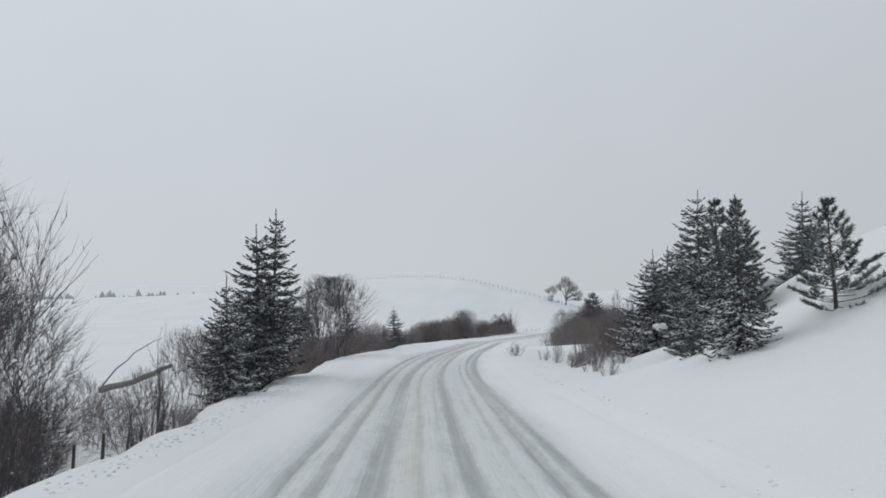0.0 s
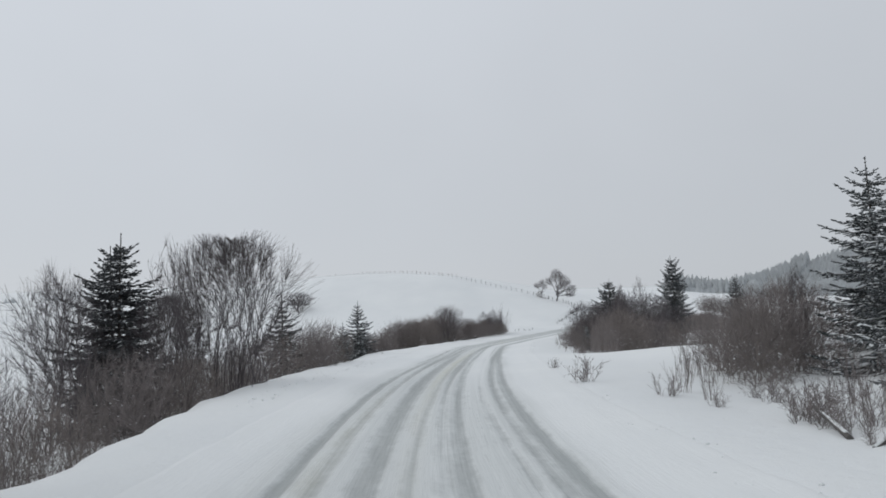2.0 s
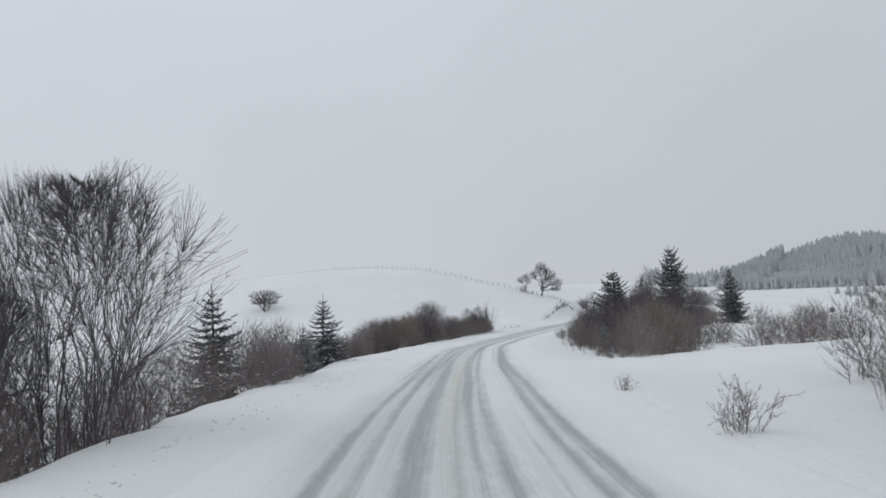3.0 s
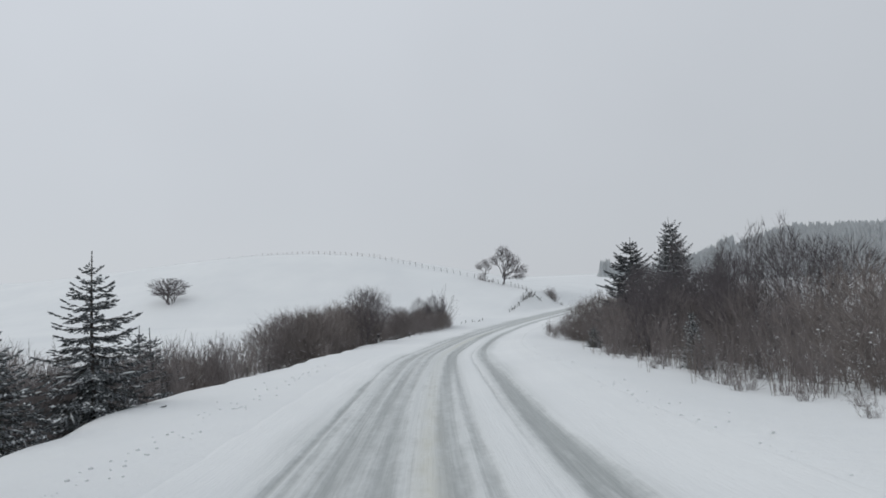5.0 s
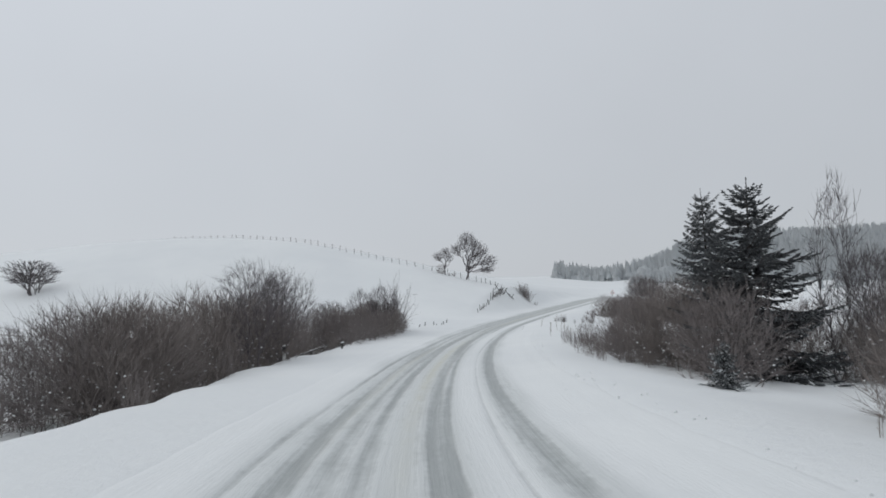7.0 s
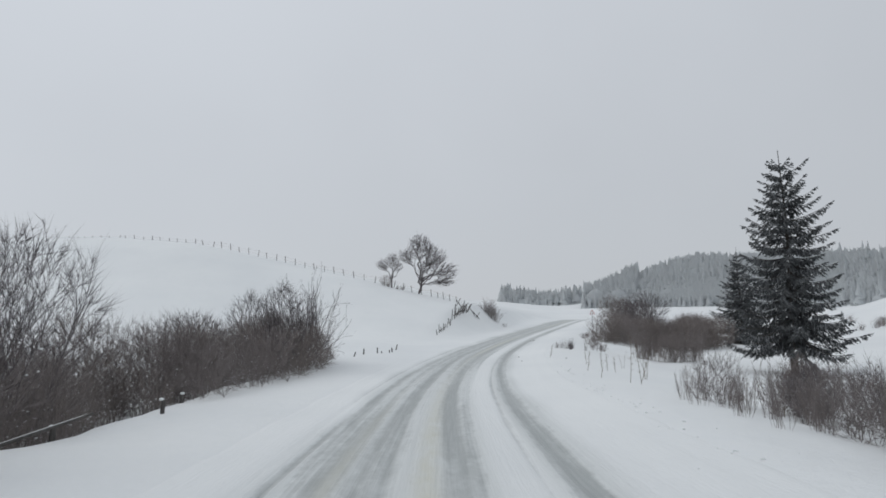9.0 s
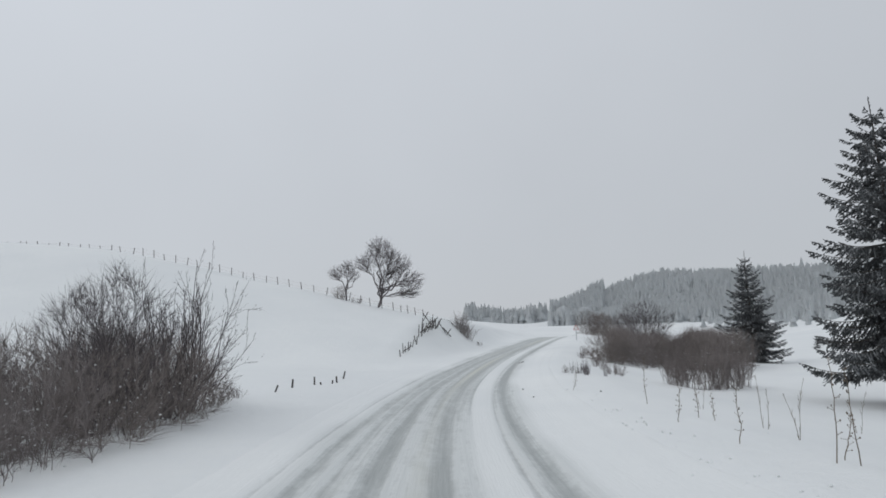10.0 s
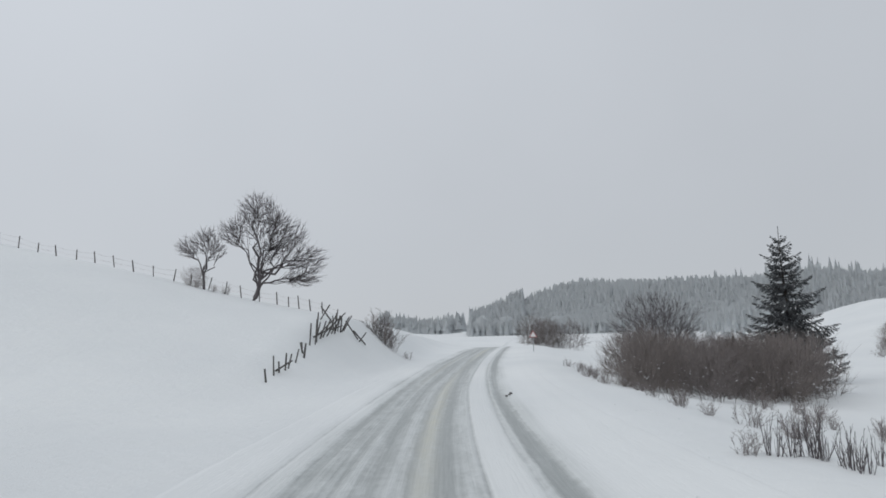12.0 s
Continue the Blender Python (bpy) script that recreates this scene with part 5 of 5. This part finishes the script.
# ---------------------------------------------------------------- road sign and clods
sign = tagged(new("road_sign"), "triangular red-bordered warning sign on a steel pole", "sign")
sx, sy = 51.7, 137.0
sign.matrix_basis = pose(sx, sy, land_z(sx, sy), 0, 0, -40)
rng_s = random.Random(3)
bm = bmesh.new()
stake(bm, (0, 0, -0.3), (0, 0, 1.5), 0.03, 0.03, rng_s, 8)
part("pole", bm, STEEL, sign)
for nm, r, off, mat in (("border", 0.36, -0.045, SIGN_RED), ("face", 0.28, -0.058, SIGN_WHITE)):
    bm = bmesh.new()
    tri = [(r * math.sin(a), off, 1.25 + r * math.cos(a)) for a in (0, 2.094, 4.189)]
    face = bm.faces.new([bm.verts.new(p) for p in tri])
    ext = bmesh.ops.extrude_face_region(bm, geom=[face])
    bmesh.ops.translate(bm, vec=(0, 0.012, 0), verts=[v for v in ext["geom"] if isinstance(v, bmesh.types.BMVert)])
    bmesh.ops.recalc_face_normals(bm, faces=bm.faces)
    plate = part(nm, bm, mat, sign if nm == "border" else plate)

rng_c = np.random.default_rng(5)
for x, y, r in ((29.85, 112.85, 0.05), (30.15, 113.1, 0.045), (30.4, 113.35, 0.055), (21.9, 99.8, 0.035), (20.9, 97.7, 0.03), (22.7, 97.2, 0.035)):
    v, f = blobs(np.zeros((1, 3)), np.array([[[r, 0, 0], [0, r * 0.8, 0], [0, 0, r * 0.6]]]), rng_c)
    clod = mesh_object("ice_clod", v, f, ICE_CLOD)
    clod.location = (x, y, land_z(x, y) + r * 0.35)
    tagged(clod, "dirty grey ice clod lying on the snow", "clod", "ice clods")

# ---------------------------------------------------------------- distance
def canopy(near, far, a0, a1, low, high):
    """The closed crown roof of a far wood, by distance and bearing, lower inside than at its dense edge: vertices and triangles."""
    d, a = np.arange(near, far, 2.6), np.radians(np.arange(a0, a1, 0.3))
    dd, aa = np.meshgrid(d, a, indexing="ij")
    x, y = 19 + dd * np.sin(aa), 99 + dd * np.cos(aa)
    rng = np.random.default_rng(int(near))
    tall = high + (low - high) * smooth01((np.degrees(aa) - a0 - 2.5) / 4)
    top = tall * (0.46 + 0.10 * np.sin(0.5 * x) * np.sin(0.47 * y) + 0.22 * (rng.random(x.shape) - 0.5))
    top[0], top[:, 0] = -0.5, -0.5
    n, m = x.shape
    idx = np.arange(n * m).reshape(n, m)
    q = np.stack([idx[:-1, :-1], idx[:-1, 1:], idx[1:, 1:], idx[1:, :-1]], -1).reshape(-1, 4)
    return np.stack([x, y, land(x, y) + top], -1).reshape(-1, 3), np.concatenate([q[:, [0, 1, 2]], q[:, [0, 2, 3]]])


def forest(name, seed, places, label, low, high, tiers=4, slim0=0.17, roof=None):
    """Far spruces, each a tapering stack of ragged tiers."""
    rng = np.random.default_rng(seed)
    verts, faces = [], []
    for x, y in places:
        patch = 1 + 0.3 * math.sin(0.05 * x + 2 * math.sin(0.04 * y)) * math.sin(0.06 * y)
        h = rng.uniform(low, high) * patch
        z0 = land_z(x, y) - 0.5
        sides = 6
        slim = slim0 * rng.uniform(1.0, 1.5)
        for k in range(tiers):
            zb, zt = z0 + h * (0.04 + 0.82 * k / tiers), z0 + h * min(1, 0.04 + 0.82 * (k + 2.6) / tiers)
            rad = h * slim * (1 - k / tiers) + 0.02 * h
            i0 = len(verts)
            for j in range(sides):
                a = 6.283 * (j + rng.random() * 0.8) / sides
                q = rad * rng.uniform(0.5, 1.25)
                verts.append((x + q * math.cos(a), y + q * math.sin(a), zb - rng.uniform(0, 0.10) * h))
            verts.append((x + rng.normal(0, 0.02) * h, y, zt))
            faces += [(i0 + j, i0 + (j + 1) % sides, i0 + sides) for j in range(sides)]
    verts, faces = np.array(verts), np.array(faces)
    # the roof also closes dark gaps between trees, for the even tone of haze
    if roof:
        v, f = canopy(*roof)
        faces, verts = np.concatenate([faces, f + len(verts)]), np.concatenate([verts, v])
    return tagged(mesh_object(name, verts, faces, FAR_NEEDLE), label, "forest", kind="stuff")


def scattered(rng, n, near, far, a0, a1):
    """Places by distance and bearing from the end of the bend."""
    return [(19 + d * math.sin(a), 99 + d * math.cos(a)) for d, a in zip(rng.uniform(near, far, n), np.radians(rng.uniform(a0, a1, n)))]


rng_w = np.random.default_rng(300)
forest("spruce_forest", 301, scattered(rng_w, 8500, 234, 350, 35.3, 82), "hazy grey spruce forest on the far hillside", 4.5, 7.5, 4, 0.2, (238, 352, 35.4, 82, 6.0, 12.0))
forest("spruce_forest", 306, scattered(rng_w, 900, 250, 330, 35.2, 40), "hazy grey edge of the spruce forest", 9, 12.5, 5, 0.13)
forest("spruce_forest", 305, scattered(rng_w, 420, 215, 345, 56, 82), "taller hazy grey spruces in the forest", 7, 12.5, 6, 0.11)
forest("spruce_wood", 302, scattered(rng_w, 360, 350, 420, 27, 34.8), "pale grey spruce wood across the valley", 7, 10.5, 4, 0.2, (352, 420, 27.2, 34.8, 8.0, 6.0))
forest("spruce_wood", 304, scattered(rng_w, 34, 150, 215, 49, 62), "scattered haze-pale spruces in front of the forest", 3, 7, 6)
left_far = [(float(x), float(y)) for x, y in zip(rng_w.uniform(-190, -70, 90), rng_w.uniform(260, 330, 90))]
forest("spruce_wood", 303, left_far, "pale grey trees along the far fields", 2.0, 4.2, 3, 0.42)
# bushes and saplings on the white pasture
for x, y, s in ((96, 131, 0.6), (99, 128, 0.8), (92, 126, 0.7), (88, 128, 0.4), (104, 134, 0.5)):
    plant(hedge_kinds, rng_b, x, y, s)
for x, y, s in ((84, 126, 1.6), (86.5, 127, 1.9), (90, 129, 1.4), (80, 125, 1.3), (82, 131, 1.2), (95, 137, 1.5)):
    plant(twiggy, rng_b, x, y, s)
for n, (x, y, h) in enumerate(((76.2, 128.1, 1.3), (80.4, 129.0, 1.1), (84.0, 133.0, 0.9), (100.0, 142.0, 1.4))):
    spruce_to("spruce_tree", 340 + n, x, y, land_z(x, y) + h, 0.4, "tiny spruce sapling on the white pasture", dense=0.6)

# roadside marker post
marker = tagged(new("marker_post"), "white roadside marker post with a black band", "post")
marker.location = (5.05, 83.3, land_z(5.05, 83.3))
bm = bmesh.new()
bmesh.ops.create_cube(bm, size=1)
bmesh.ops.scale(bm, vec=(0.12, 0.06, 0.75), verts=bm.verts)
bmesh.ops.translate(bm, vec=(0, 0, 0.2), verts=bm.verts)
bmesh.ops.bevel(bm, geom=bm.edges[:], offset=0.012, segments=2, affect="EDGES")
stalk = part("body", bm, SIGN_WHITE, marker)
bm = bmesh.new()
bmesh.ops.create_cube(bm, size=1)
bmesh.ops.scale(bm, vec=(0.126, 0.066, 0.2), verts=bm.verts)
bmesh.ops.translate(bm, vec=(0, 0, 0.42), verts=bm.verts)
part("band", bm, plain("black_band", (0.02, 0.02, 0.02)), stalk, "black band")

# crumbs of snow thrown up beside the road and old tracks along the bank
rng_k = np.random.default_rng(77)
spots = []
for y0, y1, d0, d1, n, big in ((5, 24, -3.9, -3.4, 420, 0.026), (30, 62, -4.2, -3.6, 220, 0.03), (8, 48, 2.5, 3.1, 320, 0.028), (48, 100, 2.6, 3.4, 360, 0.028), (92, 118, 2.4, 4.2, 60, 0.02)):
    for _ in range(n):
        y = rng_k.uniform(y0, y1)
        slope = float(road_x(y + 0.5) - road_x(y - 0.5))
        k = math.sqrt(1 + slope * slope)
        d = rng_k.normal((d0 + d1) / 2, (d1 - d0) / 3)
        spots.append((float(road_x(y)) + d / k, y - d * slope / k, big * rng_k.uniform(0.35, 1.1)))
centres = np.array([(x, y, land_z(x, y) + 0.25 * r) for x, y, r in spots])
axes = np.array([[[r, 0, 0], [0, r * 0.85, 0], [0, 0, r * 0.6]] for x, y, r in spots])
tagged(mesh_object("snow_crumbs", *blobs(centres, axes, rng_k), SNOW), "loose crumbs of snow thrown up beside the road", "snow", kind="stuff")

# snow-capped old posts and a fallen branch in front of the far hedge
rng_p = random.Random(21)
for x, y, h in ((7.84, 88.4, 0.26), (8.2, 90.6, 0.2), (6.3, 86.6, 0.3)):
    stump = tagged(new("old_post"), "rotten wooden post with a cap of snow", "post", "old posts")
    stump.location = (x, y, land_z(x, y))
    bm = bmesh.new()
    stake(bm, (0, 0, -0.2), (rng_p.gauss(0, 0.05), rng_p.gauss(0, 0.05), h), 0.05, 0.04, rng_p, 8)
    part("body", bm, WOOD, stump)
    v, f = blobs(np.array([[0.0, 0.0, h + 0.02]]), np.array([[[0.06, 0, 0], [0, 0.06, 0], [0, 0, 0.035]]]), np.random.default_rng(3))
    mesh_object("snow_cap", v, f, TREE_SNOW, stump, "rounded cap of snow", smooth=True)
bough = tagged(new("fallen_branch"), "fallen branch with a strip of snow beside the hedge", "branch")
ends = Vector((4.4, 84.7, land_z(4.4, 84.7) + 0.05)), Vector((6.95, 86.1, land_z(6.95, 86.1) + 0.36))
bm = bmesh.new()
stake(bm, ends[0], ends[1], 0.035, 0.022, rng_p, 8)
part("wood", bm, WOOD, bough)
bm = bmesh.new()
stake(bm, ends[0] + Vector((0, 0, 0.03)), ends[0].lerp(ends[1], 0.95) + Vector((0, 0, 0.02)), 0.014, 0.008, rng_p, 6)
part("snow_cover", bm, TREE_SNOW, bough, "strip of snow")

# leaning dead branches with snow at the foot of the slope
for lo, hi, thick in (((3.75, 25.5, 0.1), (4.3, 26.9, 0.3), 0.035), ((3.6, 25.0, 0.05), (4.3, 25.3, 0.2), 0.028)):
    dead = tagged(new("fallen_branch"), "dead dark branch lying against the snowy slope", "branch")
    a = Vector((lo[0], lo[1], land_z(lo[0], lo[1]) + lo[2] - 0.08))
    b = Vector((hi[0], hi[1], land_z(hi[0], hi[1]) + hi[2] - 0.08))
    bm = bmesh.new()
    stake(bm, a, b, thick, thick * 0.7, rng_p, 8)
    part("wood", bm, WOOD, dead)
    bm = bmesh.new()
    stake(bm, a.lerp(b, 0.08) + Vector((0, 0, thick * 0.75)), a.lerp(b, 0.8) + Vector((0, 0, thick * 0.6)), thick * 0.7, thick * 0.4, rng_p, 7)
    part("snow_cover", bm, TREE_SNOW, dead, "strip of snow")
